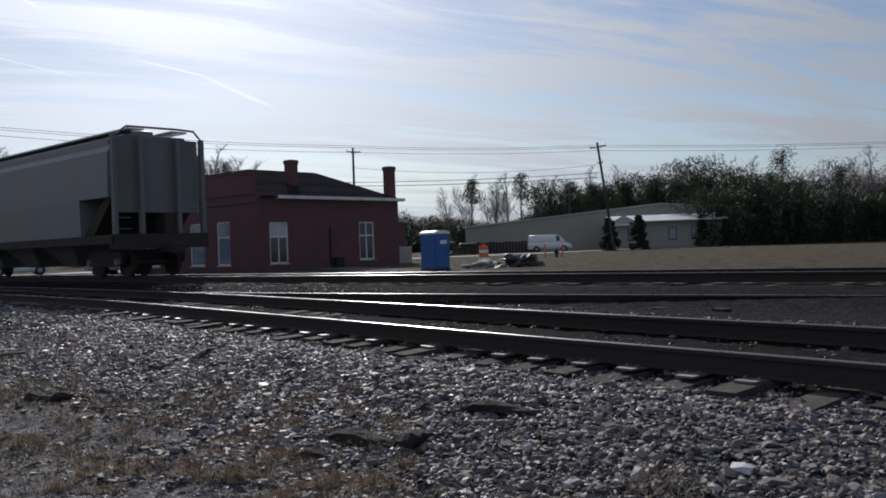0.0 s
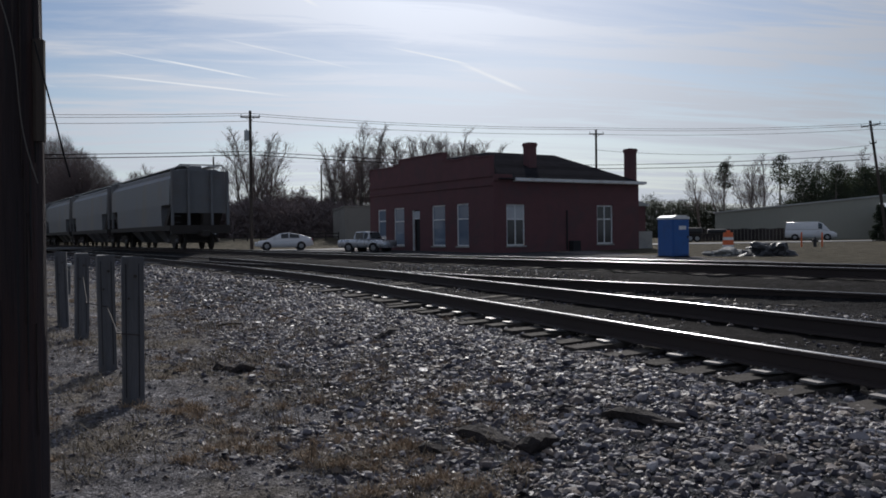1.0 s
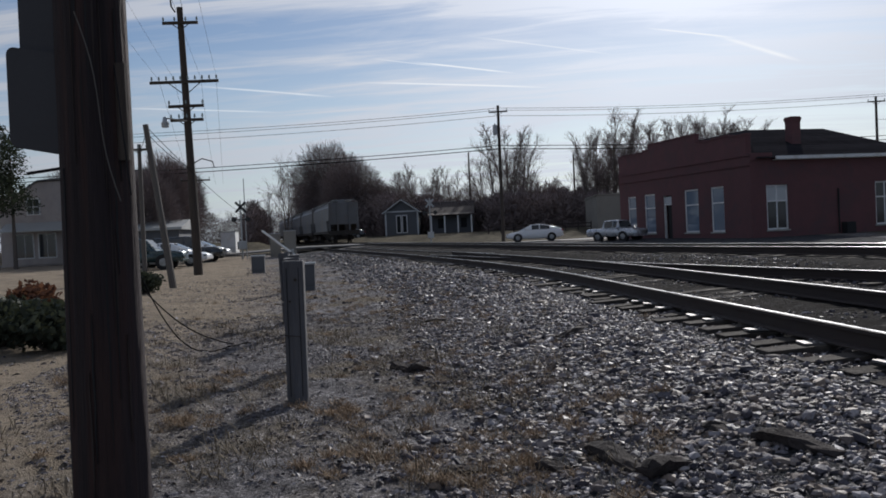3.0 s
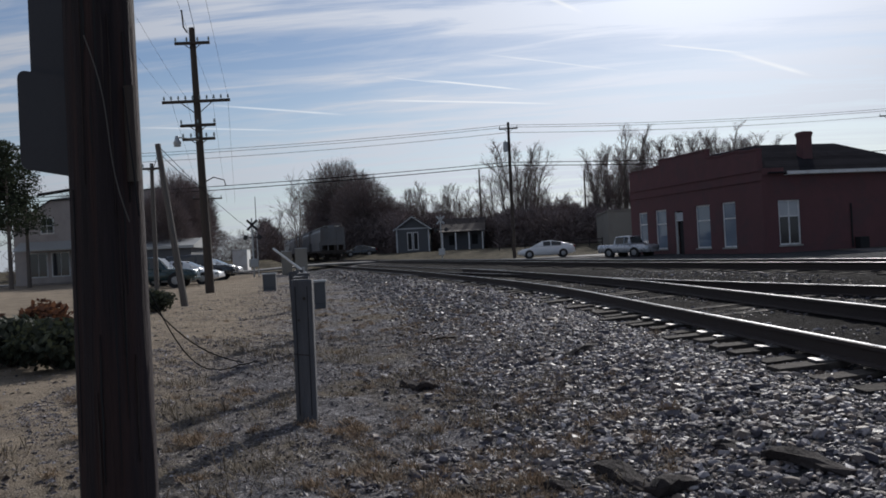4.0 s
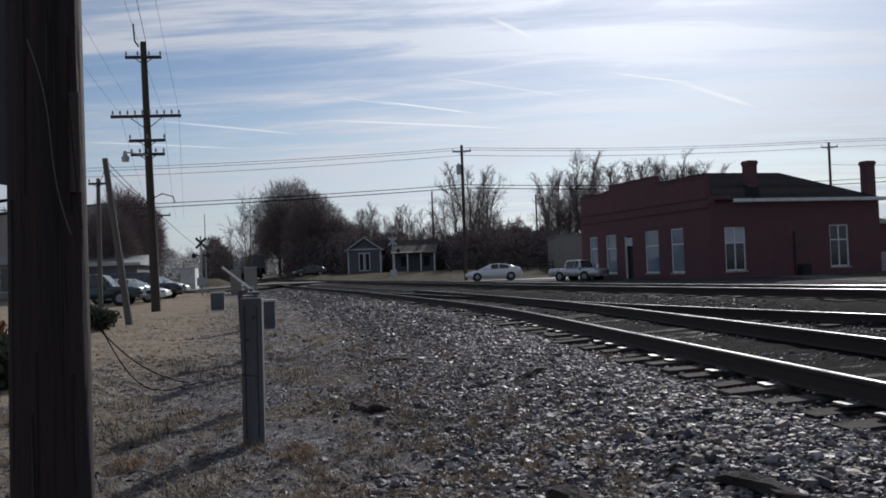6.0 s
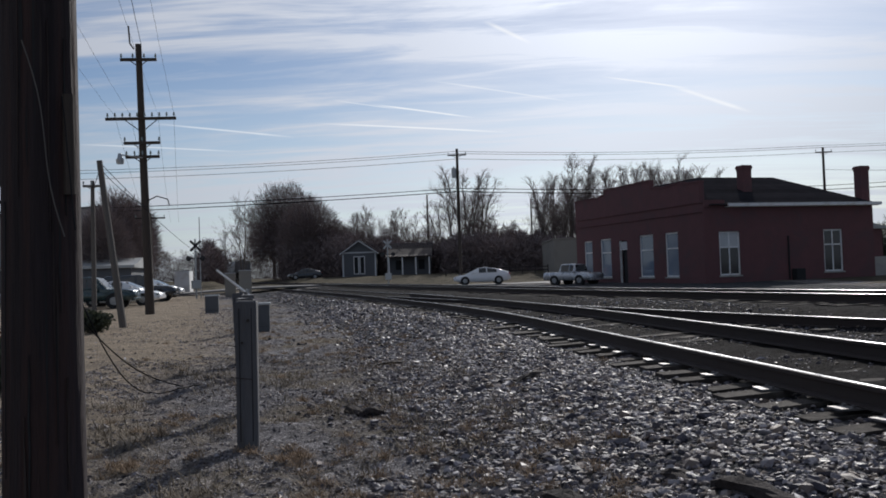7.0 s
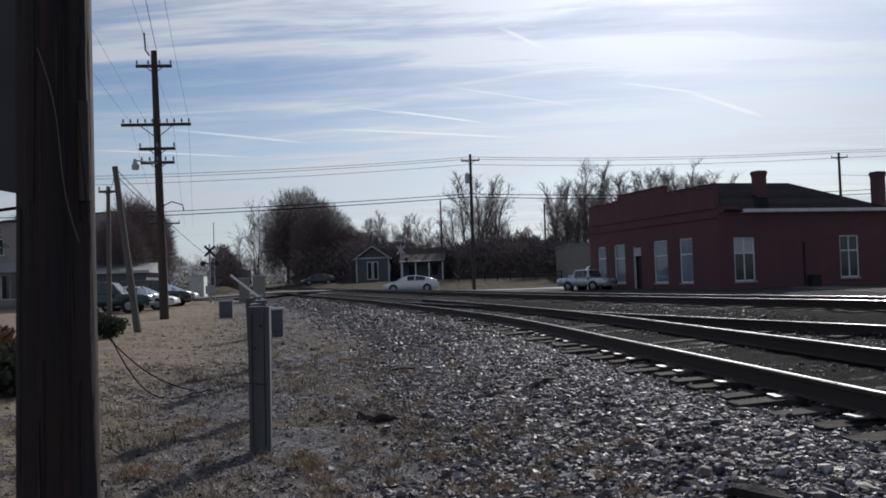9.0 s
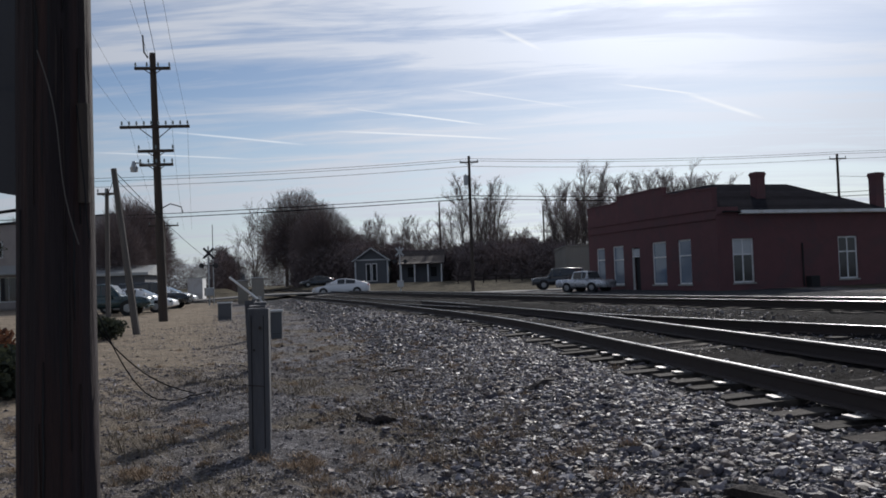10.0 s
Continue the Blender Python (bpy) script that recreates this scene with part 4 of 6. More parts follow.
def depot():
    t = base("brick_depot", 0, 0, label="old single-storey red brick depot with stepped parapet and white windows", category="building")
    t.matrix_world = DEPOT
    L, W = 18.1, 13.3
    Hs, Hp = 4.85, 6.75
    side_holes = [(1.08, 2.62, 0.48, 3.28), (9.15, 10.68, 0.48, 3.28)]
    body = wall_with_holes(B(), 0, W, -0.3, Hs, side_holes, 0.35, "x", 0.0, 1)
    part("side_wall", body, M["mortar"], t, "dark red brick wall")
    fr = [(3.0, 4.55, 0.45, 3.45), (6.1, 7.95, 0.45, 3.45), (9.75, 10.95, -0.05, 3.2), (12.2, 13.9, 0.45, 3.45), (15.3, 16.7, 0.75, 3.4)]
    part("front_wall", wall_with_holes(B(), 0.35, L, -0.3, 5.6, fr, 0.35, "y", 0.0, 1), M["mortar"], t, "dark red brick front")
    part("rear_wall", box(B(), W - 0.35, W, 0.35, L, -0.3, Hs), M["mortar"], t)
    part("far_wall", box(B(), 0.35, W - 0.35, L - 0.35, L, -0.3, Hp - 0.6), M["mortar"], t)
    # parapet of the front, higher in the middle
    steps = [(0.0, 2.2, 6.5), (2.2, 3.1, 6.62), (3.1, 4.2, 6.6), (4.2, 5.2, 6.54), (5.2, 6.3, 6.62), (6.3, 13.0, 7.2), (13.0, 13.8, 6.82), (13.8, L, 6.72)]
    bm = B()
    for a, b, h in steps:
        box(bm, 0, 0.35, a + (0.35 if a == 0 else 0), b, 5.6, h)
        box(bm, -0.05, 0.4, a + (0.35 if a == 0 else 0), b, h, h + 0.09)
    part("parapet", bm, M["mortar"], t, "stepped brick parapet with thin coping")
    part("corner_pier", box(B(), 0.0, 1.55, -0.06, 0.35, Hs, 5.3), M["mortar"], t)
    bm = B()
    for z in (4.55, 5.15):
        box(bm, -0.08, 0.0, 0.0, L, z, z + 0.14)
    for z in (0.55,):
        box(bm, -0.05, 0.0, 0.0, L, z - 0.7, z - 0.55)
    part("cornice", bm, M["mortar"], t, "projecting brick course")
    # hipped slate roof behind the parapet
    bm = B()
    e, f = 0.3, 4.95
    c = [bm.verts.new(p) for p in ((0.35, -e, f), (W + e, -e, f), (W + e, L - 0.35, f), (0.35, L - 0.35, f))]
    r0, r1 = bm.verts.new((3.5, 5.6, 7.38)), bm.verts.new((9.8, 5.6, 7.38))
    r2, r3 = bm.verts.new((9.8, L - 5.0, 7.38)), bm.verts.new((3.5, L - 5.0, 7.38))
    bm.faces.new((c[0], c[1], r1, r0)), bm.faces.new((c[1], c[2], r2, r1)), bm.faces.new((r0, r1, r2, r3)), bm.faces.new((c[2], c[3], r3, r2)), bm.faces.new((c[3], c[0], r0, r3)), bm.faces.new(c[::-1])
    bmesh.ops.recalc_face_normals(bm, faces=bm.faces)
    roof = part("roof", bm, M["roof"], t, "low dark slate hipped roof")
    # courses of slate
    n = 15
    for i in range(n):
        k0, k1 = i / n, (i + 1) / n
        a, b = Vector((0.4, -e, f)).lerp(Vector((3.5, 5.6, 7.38)), k0), Vector((W + e, -e, f)).lerp(Vector((9.8, 5.6, 7.38)), k0)
        d, g = Vector((0.4, -e, f)).lerp(Vector((3.5, 5.6, 7.38)), k1), Vector((W + e, -e, f)).lerp(Vector((9.8, 5.6, 7.38)), k1)
        bm = B()
        up = Vector((0, -0.006, 0.014))
        lo, hi = Vector((0, -0.006, 0.012)), Vector((0, 0, 0.006))
        v = [bm.verts.new(p) for p in (a + up, b + up, g + hi, d + hi, a + Vector((0, 0, 0.002)), b + Vector((0, 0, 0.002)))]
        bm.faces.new((v[0], v[1], v[2], v[3])), bm.faces.new((v[4], v[5], v[1], v[0]))
        part("shingle_course", bm, M["roof"], roof)
    bm = box(B(), 1.62, W + e + 0.12, -e - 0.12, -e, 4.86, 5.06)
    part("eave_board", bm, M["white"], t, "white painted eave board")
    part("eave_board", box(B(), W + e, W + e + 0.12, -e, L, 4.86, 5.06), M["white"], t, "white painted eave board")
    part("soffit", box(B(), 1.62, W + e, -e, 0.0, 4.83, 4.87), M["white"], t)
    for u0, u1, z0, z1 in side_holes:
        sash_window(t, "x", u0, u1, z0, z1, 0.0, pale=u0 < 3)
    for i, (u0, u1, z0, z1) in enumerate(fr):
        if i == 2:
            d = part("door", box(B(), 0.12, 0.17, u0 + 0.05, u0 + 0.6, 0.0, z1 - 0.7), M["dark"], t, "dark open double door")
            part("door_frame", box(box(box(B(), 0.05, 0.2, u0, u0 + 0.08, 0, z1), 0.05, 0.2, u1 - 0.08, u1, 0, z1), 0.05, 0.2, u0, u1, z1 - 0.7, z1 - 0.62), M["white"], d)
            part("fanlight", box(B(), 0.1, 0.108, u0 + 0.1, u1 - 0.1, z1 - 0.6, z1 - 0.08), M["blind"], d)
            # dark sheet closing the doorway, indoor shade put into its colour
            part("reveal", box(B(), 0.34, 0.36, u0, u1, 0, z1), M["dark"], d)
        else:
            sash_window(t, "y", u0, u1, z0, z1, 0.0, half=False)
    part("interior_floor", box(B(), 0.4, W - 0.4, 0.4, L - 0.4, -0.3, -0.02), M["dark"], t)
    for x0, y0, w, zt in ((4.8, 2.3, 0.68, 7.85), (12.95, 0.5, 0.66, 7.6)):
        bm = box(B(), x0, x0 + w, y0, y0 + w, 4.9, zt - 0.35)
        for a, b, g in ((zt - 0.35, zt - 0.22, 0.025), (zt - 0.22, zt - 0.08, 0.06), (zt - 0.08, zt, 0.02)):
            box(bm, x0 - g, x0 + w + g, y0 - g, y0 + w + g, a, b)
        part("chimney", bm, M["mortar"], t, "corbelled brick chimney")
    # low lean-to at the end, with a concrete landing
    part("annex_wall", box(B(), W, W + 1.9, 1.2, 8.0, -0.3, 3.3), M["mortar"], t)
    part("annex_roof", prism(B(), [(W, 3.95), (W + 2.1, 3.42), (W + 2.1, 3.3), (W, 3.3)], "y", 1.0, 8.2), M["metalroof"], t, "pale metal roof")
    part("landing", box(B(), W - 1.0, W + 1.9, 0.5, 1.18, -0.3, 1.35), M["concrete"], t, "concrete landing wall")
    part("downpipe", tube(B(), (6.3, -0.06, 0.1), (6.3, -0.06, 2.9), 0.05, 0.05, 8), M["dark"], t)
    part("meter_box", box(B(), 6.5, 7.2, -0.5, 0.0, 0.0, 0.75, 0.05), M["dark"], t)
    return t


depot()

# ---- freight train ----
HL, HW, HH = 16.6, 3.1, 4.55      # body length, width, height over the rail


def hopper_car():
    t = base("hopper_car", 0, 0, MAIN_Z, label="grey covered hopper wagon with sloped end sheets", category="freight car", group="hopper cars of the train")
    w = HW / 2
    # side sheets bulge a little and slope in at the top
    outline = [(-w, 1.25), (w, 1.25), (w + 0.03, 2.4), (w - 0.02, 3.75), (w - 0.55, 4.3), (-w + 0.55, 4.3), (-w + 0.02, 3.75), (-w - 0.03, 2.4)]
    bm = prism(B(), [(-w, 1.25), (w, 1.25), (w + 0.03, 2.4), (-w - 0.03, 2.4)], "y", 2.3, HL - 2.3)
    prism(bm, outline[2:4] + outline[4:6] + outline[6:], "y", 0.5, HL - 0.5)
    part("tank", bm, M["hopper"], t, "grey steel body")
    for s in (-1, 1):
        part("side_sill", box(B(), s * (w - 0.02) - 0.09, s * (w - 0.02) + 0.09, 0.25, HL - 0.25, 1.02, 1.28), M["truckiron"], t)
        part("roof_rail", box(B(), s * (w - 0.32) - 0.07, s * (w - 0.32) + 0.07, 0.9, HL - 0.9, 4.0, 4.16), M["hopper"], t)
    part("running_board", box(box(B(), -1.0, -0.45, 0.3, HL - 0.3, 4.42, 4.47), 0.45, 1.0, 0.3, HL - 0.3, 4.42, 4.47), M["galv"], t, "open grating walkway on the roof")
    part("hatch_cover", box(B(), -0.38, 0.38, 1.2, HL - 1.2, 4.3, 4.55, 0.06), M["hopper"], t, "long trough hatch")
    for end in (0.0, HL):
        s = 1 if end == 0 else -1
        part("end_sill", box(B(), -w, w, *sorted((end + s * 0.12, end + s * 0.5)), 0.85, 1.3), M["truckiron"], t)
        for x in (-w + 0.08, -0.62, 0.62, w - 0.08):
            part("end_post", box(B(), x - 0.06, x + 0.06, *sorted((end + s * 0.2, end + s * 0.36)), 1.3, 4.25), M["hoppershade"], t)
        # sheet laid over the body's end to carry the shaded paint
        part("end_panel", box(B(), -w + 0.12, w - 0.12, *sorted((end + s * 0.44, end + s * 0.5)), 1.95, 4.22), M["hoppershade"], t, "grey end sheet in paint darkened for shade")
        for k in range(9):
            z = 1.45 + 0.33 * k
            part("ladder_rung", tube(B(), (-w + 0.05, end + s * 0.16, z), (-w + 0.5, end + s * 0.16, z), 0.012, 0.012, 5), M["hoppershade"], t)
        pts = [(-w + 0.1, end + s * 0.25, 4.2), (-w + 0.5, end + s * 0.25, 4.5), (0.6, end + s * 0.25, 4.52), (w - 0.35, end + s * 0.25, 4.5), (w - 0.02, end + s * 0.25, 4.15), (w - 0.02, end + s * 0.25, 1.3)]
        part("end_handrail", chain(B(), pts, 0.035, 6), M["hopper"], t)
        part("slope_sheet", prism(B(), [(end + s * 1.7, 1.3), (end + s * 2.35, 1.3), (end + s * 0.9, 2.42), (end + s * 0.48, 2.42)], "x", -w + 0.12, w - 0.12), M["truckiron"], t, "dark sloped end sheet")
        part("platform_box", box(B(), 0.15, 0.75, *sorted((end + s * 0.3, end + s * 0.9)), 1.3, 1.95, 0.03), M["truckiron"], t, "brake gear box")
        bm = box(B(), -0.14, 0.14, *sorted((end - s * 0.55, end + s * 0.4)), 0.72, 0.98, 0.03)
        box(bm, -0.2, 0.2, *sorted((end - s * 0.75, end - s * 0.5)), 0.68, 1.02, 0.05)
        part("coupler", bm, M["truckiron"], t)
    for y in (5.2, 8.3, 11.4):
        bm = B()
        v = [bm.verts.new(p) for p in ((-1.2, y - 1.4, 1.25), (1.2, y - 1.4, 1.25), (1.2, y + 1.4, 1.25), (-1.2, y + 1.4, 1.25), (-0.5, y - 0.45, 0.35), (0.5, y - 0.45, 0.35), (0.5, y + 0.45, 0.35), (-0.5, y + 0.45, 0.35))]
        for f in ((0, 1, 2, 3), (7, 6, 5, 4), (0, 4, 5, 1), (1, 5, 6, 2), (2, 6, 7, 3), (3, 7, 4, 0)):
            bm.faces.new([v[i] for i in f])
        bmesh.ops.recalc_face_normals(bm, faces=bm.faces)
        part("discharge_hopper", bm, M["hoppershade"], t)
    for y in (1.85, HL - 1.85):
        bm = box(B(), -1.02, 1.02, y - 0.25, y + 0.25, 0.5, 0.85)
        for s in (-1, 1):
            prism(bm, [(y - 1.15, 0.62), (y - 0.9, 0.8), (y + 0.9, 0.8), (y + 1.15, 0.62), (y + 1.05, 0.4), (y + 0.55, 0.32), (y - 0.55, 0.32), (y - 1.05, 0.4)], "x", s * 0.98 - 0.08, s * 0.98 + 0.08)
        bogie = part("bogie", bm, M["truckiron"], t, "dark iron bogie frame")
        for dy in (-0.88, 0.88):
            bm = B()
            for s in (-1, 1):
                tube(bm, (s * 0.68, y + dy, 0.43), (s * 0.81, y + dy, 0.43), 0.43, 0.43, 24)
            tube(bm, (-0.7, y + dy, 0.43), (0.7, y + dy, 0.43), 0.08, 0.08, 10)
            part("wheelset", bm, M["truckiron"], bogie)
            for s in (-1, 1):
                part("bearing_cap", tube(B(), (s * 1.06, y + dy, 0.46), (s * 1.16, y + dy, 0.46), 0.13, 0.1, 12), M["plate"], bogie)
    return t


TURN = math.degrees(math.atan2(WAY.y, WAY.x)) - 90
first_car = hopper_car()
train = [first_car] + [copy_thing(first_car, pose(0, 60, MAIN_Z)) for _ in range(4)]

# ---- vehicles ----


def wheel(parent, x, y, r, wide):
    s = 1 if y > 0 else -1
    bm = tube(B(), (x, y - s * wide, r), (x, y, r), r, r, 20)
    w = part("wheel", bm, M["tyre"], parent)
    bm = tube(B(), (x, y, r), (x, y + s * 0.012, r), r * 0.58, r * 0.54, 16)
    for i in range(5):
        a = 2 * math.pi * i / 5
        tube(bm, (x, y + s * 0.02, r), (x + math.cos(a) * r * 0.6, y + s * 0.014, r + math.sin(a) * r * 0.6), 0.035, 0.03, 5)
    part("rim", bm, M["galv"], w, "alloy rim")
    return w


def loft(bm, sections, waist=0.55):
    """Cross-sections of (x, half width bottom, half width top, z bottom, z top), skinned nose to tail."""
    rows = []
    for x, wb, wt, z0, z1 in sections:
        zm = z0 + (z1 - z0) * waist
        ring = [(-wb * 0.93, z0), (-wb, z0 + (zm - z0) * 0.3), (-wb, zm), (-wt, z1 - 0.03), (-wt * 0.92, z1), (wt * 0.92, z1), (wt, z1 - 0.03), (wb, zm), (wb, z0 + (zm - z0) * 0.3), (wb * 0.93, z0)]
        rows.append([bm.verts.new((x, y, z)) for y, z in ring])
    for r, q in zip(rows, rows[1:]):
        for i in range(len(r)):
            bm.faces.new((r[i], r[(i + 1) % len(r)], q[(i + 1) % len(r)], q[i]))
    bm.faces.new(rows[0][::-1]), bm.faces.new(rows[-1])
    bmesh.ops.recalc_face_normals(bm, faces=bm.faces)
    return bm


def vehicle(name, kind, paint, label, length=4.8, width=1.84):
    """A vehicle that faces +x, with its middle over the origin."""
    t = base(name, 0, 0, label=label, category={"pickup": "pickup truck", "van": "van"}.get(kind, "car"))
    w, h = width / 2, length / 2
    if kind == "sedan":
        body = [(-h, w * .86, w * .8, .42, .92), (-h + .25, w * .97, w * .86, .28, 1.02), (-h + 1.0, w, w * .9, .22, 1.0), (0, w, w * .93, .2, .96), (h - 1.5, w, w * .9, .22, .93), (h - .5, w * .97, w * .82, .24, .8), (h, w * .8, w * .7, .35, .66)]
        cabin = [(-h + .12, w * .86, w * .74, .97, 1.03), (-h + 1.1, w * .88, w * .7, .95, 1.31), (-.4, w * .9, w * .68, .93, 1.46), (.3, w * .9, w * .68, .91, 1.41), (h - 1.05, w * .86, w * .72, .86, .92)]
        posts, wr, axle = (-h + 1.7, -.1, .5), .33, (-h + 1.0, h - .95)
    elif kind == "suv":
        body = [(-h, w * .93, w * .86, .45, 1.08), (-h + .2, w, w * .92, .36, 1.12), (0, w, w * .94, .32, 1.1), (h - 1.6, w, w * .92, .34, 1.08), (h - .4, w * .98, w * .88, .36, 1.02), (h, w * .88, w * .82, .45, .92)]
        cabin = [(-h + .05, w * .9, w * .76, 1.08, 1.14), (-h + .3, w * .92, w * .76, 1.06, 1.78), (0, w * .92, w * .76, 1.05, 1.82), (.55, w * .92, w * .76, 1.04, 1.76), (h - 1.35, w * .9, w * .8, 1.02, 1.08)]
        posts, wr, axle = (-h + .35, -.4, .6), .38, (-h + 1.0, h - .95)
    elif kind == "pickup":
        body = [(-h, w * .96, w * .9, .5, 1.02), (-h + .15, w, w * .94, .42, 1.06), (-.35, w, w * .94, .38, 1.06), (h - 1.7, w, w * .92, .38, 1.05), (h - .4, w * .98, w * .88, .38, 1.0), (h, w * .9, w * .84, .45, .92)]
        cabin = [(-.75, w * .9, w * .74, 1.02, 1.08), (-.6, w * .92, w * .74, 1.0, 1.7), (.3, w * .92, w * .74, 1.0, 1.74), (.7, w * .92, w * .74, 1.0, 1.68), (h - 1.4, w * .9, w * .8, 1.0, 1.06)]
        posts, wr, axle = (-.55, .15, .75), .38, (-h + 1.15, h - 1.0)
    else:
        body = [(-h, w * .97, w * .9, .4, 1.2), (-h + .2, w, w * .95, .32, 1.25), (h - 1.8, w, w * .95, .3, 1.25), (h - .5, w * .96, w * .85, .32, 1.05), (h, w * .85, w * .78, .42, .85)]
        cabin = [(-h + .02, w * .94, w * .86, 1.2, 1.3), (-h + .15, w * .95, w * .85, 1.2, 2.15), (h - 2.0, w * .95, w * .85, 1.2, 2.2), (h - 1.5, w * .93, w * .82, 1.2, 2.0), (h - .75, w * .9, w * .8, 1.05, 1.2)]
        posts, wr, axle = (-h + .2, h - 2.6, h - 1.7), .36, (-h + 1.1, h - 1.0)
    bm = loft(B(), body)
    shell = part("body", bm, M[paint], t, smooth=True)
    cab = part("roof", loft(B(), cabin, 0.12), M[paint], t, smooth=True)
    # side glass, windscreen and rear glass lie just outside the cabin
    side = [c for c in cabin]
    def rim(sec, s):
        x, wb, wt, z0, z1 = sec
        zm = z0 + (z1 - z0) * 0.55
        return Vector((x, s * (wb + .006), z0 + (z1 - z0) * 0.16)), Vector((x, s * (wb + (wt - wb) * 0.89 + .012), z0 + (z1 - z0) * 0.9))
    if kind != "van":
        cuts = list(zip(side[1:-1], side[2:-1]))
    else:
        cuts = [(side[2], side[3])]
    for s in (-1, 1):
        for a, b in cuts:
            lo0, hi0 = rim(a, s)
            lo1, hi1 = rim(b, s)
            bm = B()
            e = 0.06
            q = [lo0.lerp(lo1, e), lo1.lerp(lo0, e), hi1.lerp(hi0, e), hi0.lerp(hi1, e)]
            v = [bm.verts.new(p) for p in q]
            g = [bm.verts.new(p + Vector((0, s * 0.008, 0))) for p in q]
            bm.faces.new(g)
            for i in range(4):
                bm.faces.new((v[i], v[(i + 1) % 4], g[(i + 1) % 4], g[i]))
            bmesh.ops.recalc_face_normals(bm, faces=bm.faces)
            part("side_window", bm, M["carglass"], t)
    for i, j, nm in ((0, 1, "rear_window"), (-1, -2, "windscreen")):
        if kind == "van" and i == 0:
            continue
        a, b = cabin[i], cabin[j]
        d = 0.02 if i == -1 else -0.02
        lo, hi = (a[0], a[2], a[4]), (b[0], b[2], b[4])
        bm = B()
        p = [(lo[0] + (hi[0] - lo[0]) * k + d, yy, lo[2] + (hi[2] - lo[2]) * k + .012) for k, yy in ((.1, -lo[1] * .88), (.1, lo[1] * .88), (.92, hi[1] * .88), (.92, -hi[1] * .88))]
        bm.faces.new([bm.verts.new(q) for q in p])
        g = part(nm, bm, M["carglass"], t)
        g.modifiers.new("thick", "SOLIDIFY").thickness = 0.006
    for x in axle:
        for s in (-1, 1):
            wheel(t, x, s * (w + 0.005), wr, 0.22)
            bm = tube(B(), (x, s * (w - 0.25), wr), (x, s * (w + 0.001), wr), wr * 1.16, wr * 1.16, 20)
            part("wheel_arch", bm, M["dark"], t)
    for s in (-1, 1):
        part("headlight", box(B(), h - .2, h - .02, s * w * .66 - .16, s * w * .66 + .16, body[-1][4] - .12, body[-1][4] + .03, .02), M["chrome"], t, "clear headlight")
        part("tail_light", box(B(), -h - .01, -h + .12, s * w * .72 - .12, s * w * .72 + .12, .78, .95, .02), M["lampred"], t, "red tail light")
        part("mirror", box(B(), .75, .9, s * (w + .02) - .1, s * (w + .02) + .1, 1.0, 1.14, .03), M[paint], t)
    part("bumper", box(B(), h - .12, h + .04, -w * .84, w * .84, .36, .52, .03), M[paint], t)
    part("bumper", box(B(), -h - .04, -h + .12, -w * .86, w * .86, .38, .56, .03), M["chrome"] if kind == "pickup" else M[paint], t)
    if kind == "pickup":
        part("cargo_bed", box(B(), -h + .12, -.75, -w * .8, w * .8, 1.0, 1.075), M["dark"], t, "open dark cargo bed")
    return t


sedan = vehicle("sedan", "sedan", "carwhite", "white four-door sedan on the street", 4.85, 1.85)
suv = vehicle("sport_utility_car", "suv", "cardark", "dark sport utility car turning out beside the depot", 4.7, 1.85)
pickup = vehicle("pickup_truck", "pickup", "carsilver", "small silver pickup truck parked at the brick depot", 4.6, 1.7)
pickup.matrix_world = pose(6.5, 64.5, ground_at(6.5, 64.5) - .03, 0, 0, -47) @ Matrix.Diagonal((1, 1, .9, 1))
van = vehicle("panel_van", "van", "carwhite", "white panel van parked on gravel", 5.6, 2.0)
van.matrix_world = pose(62.0, 90.0, ground_at(62, 90), 0, 0, -38)

# ---- trees ----


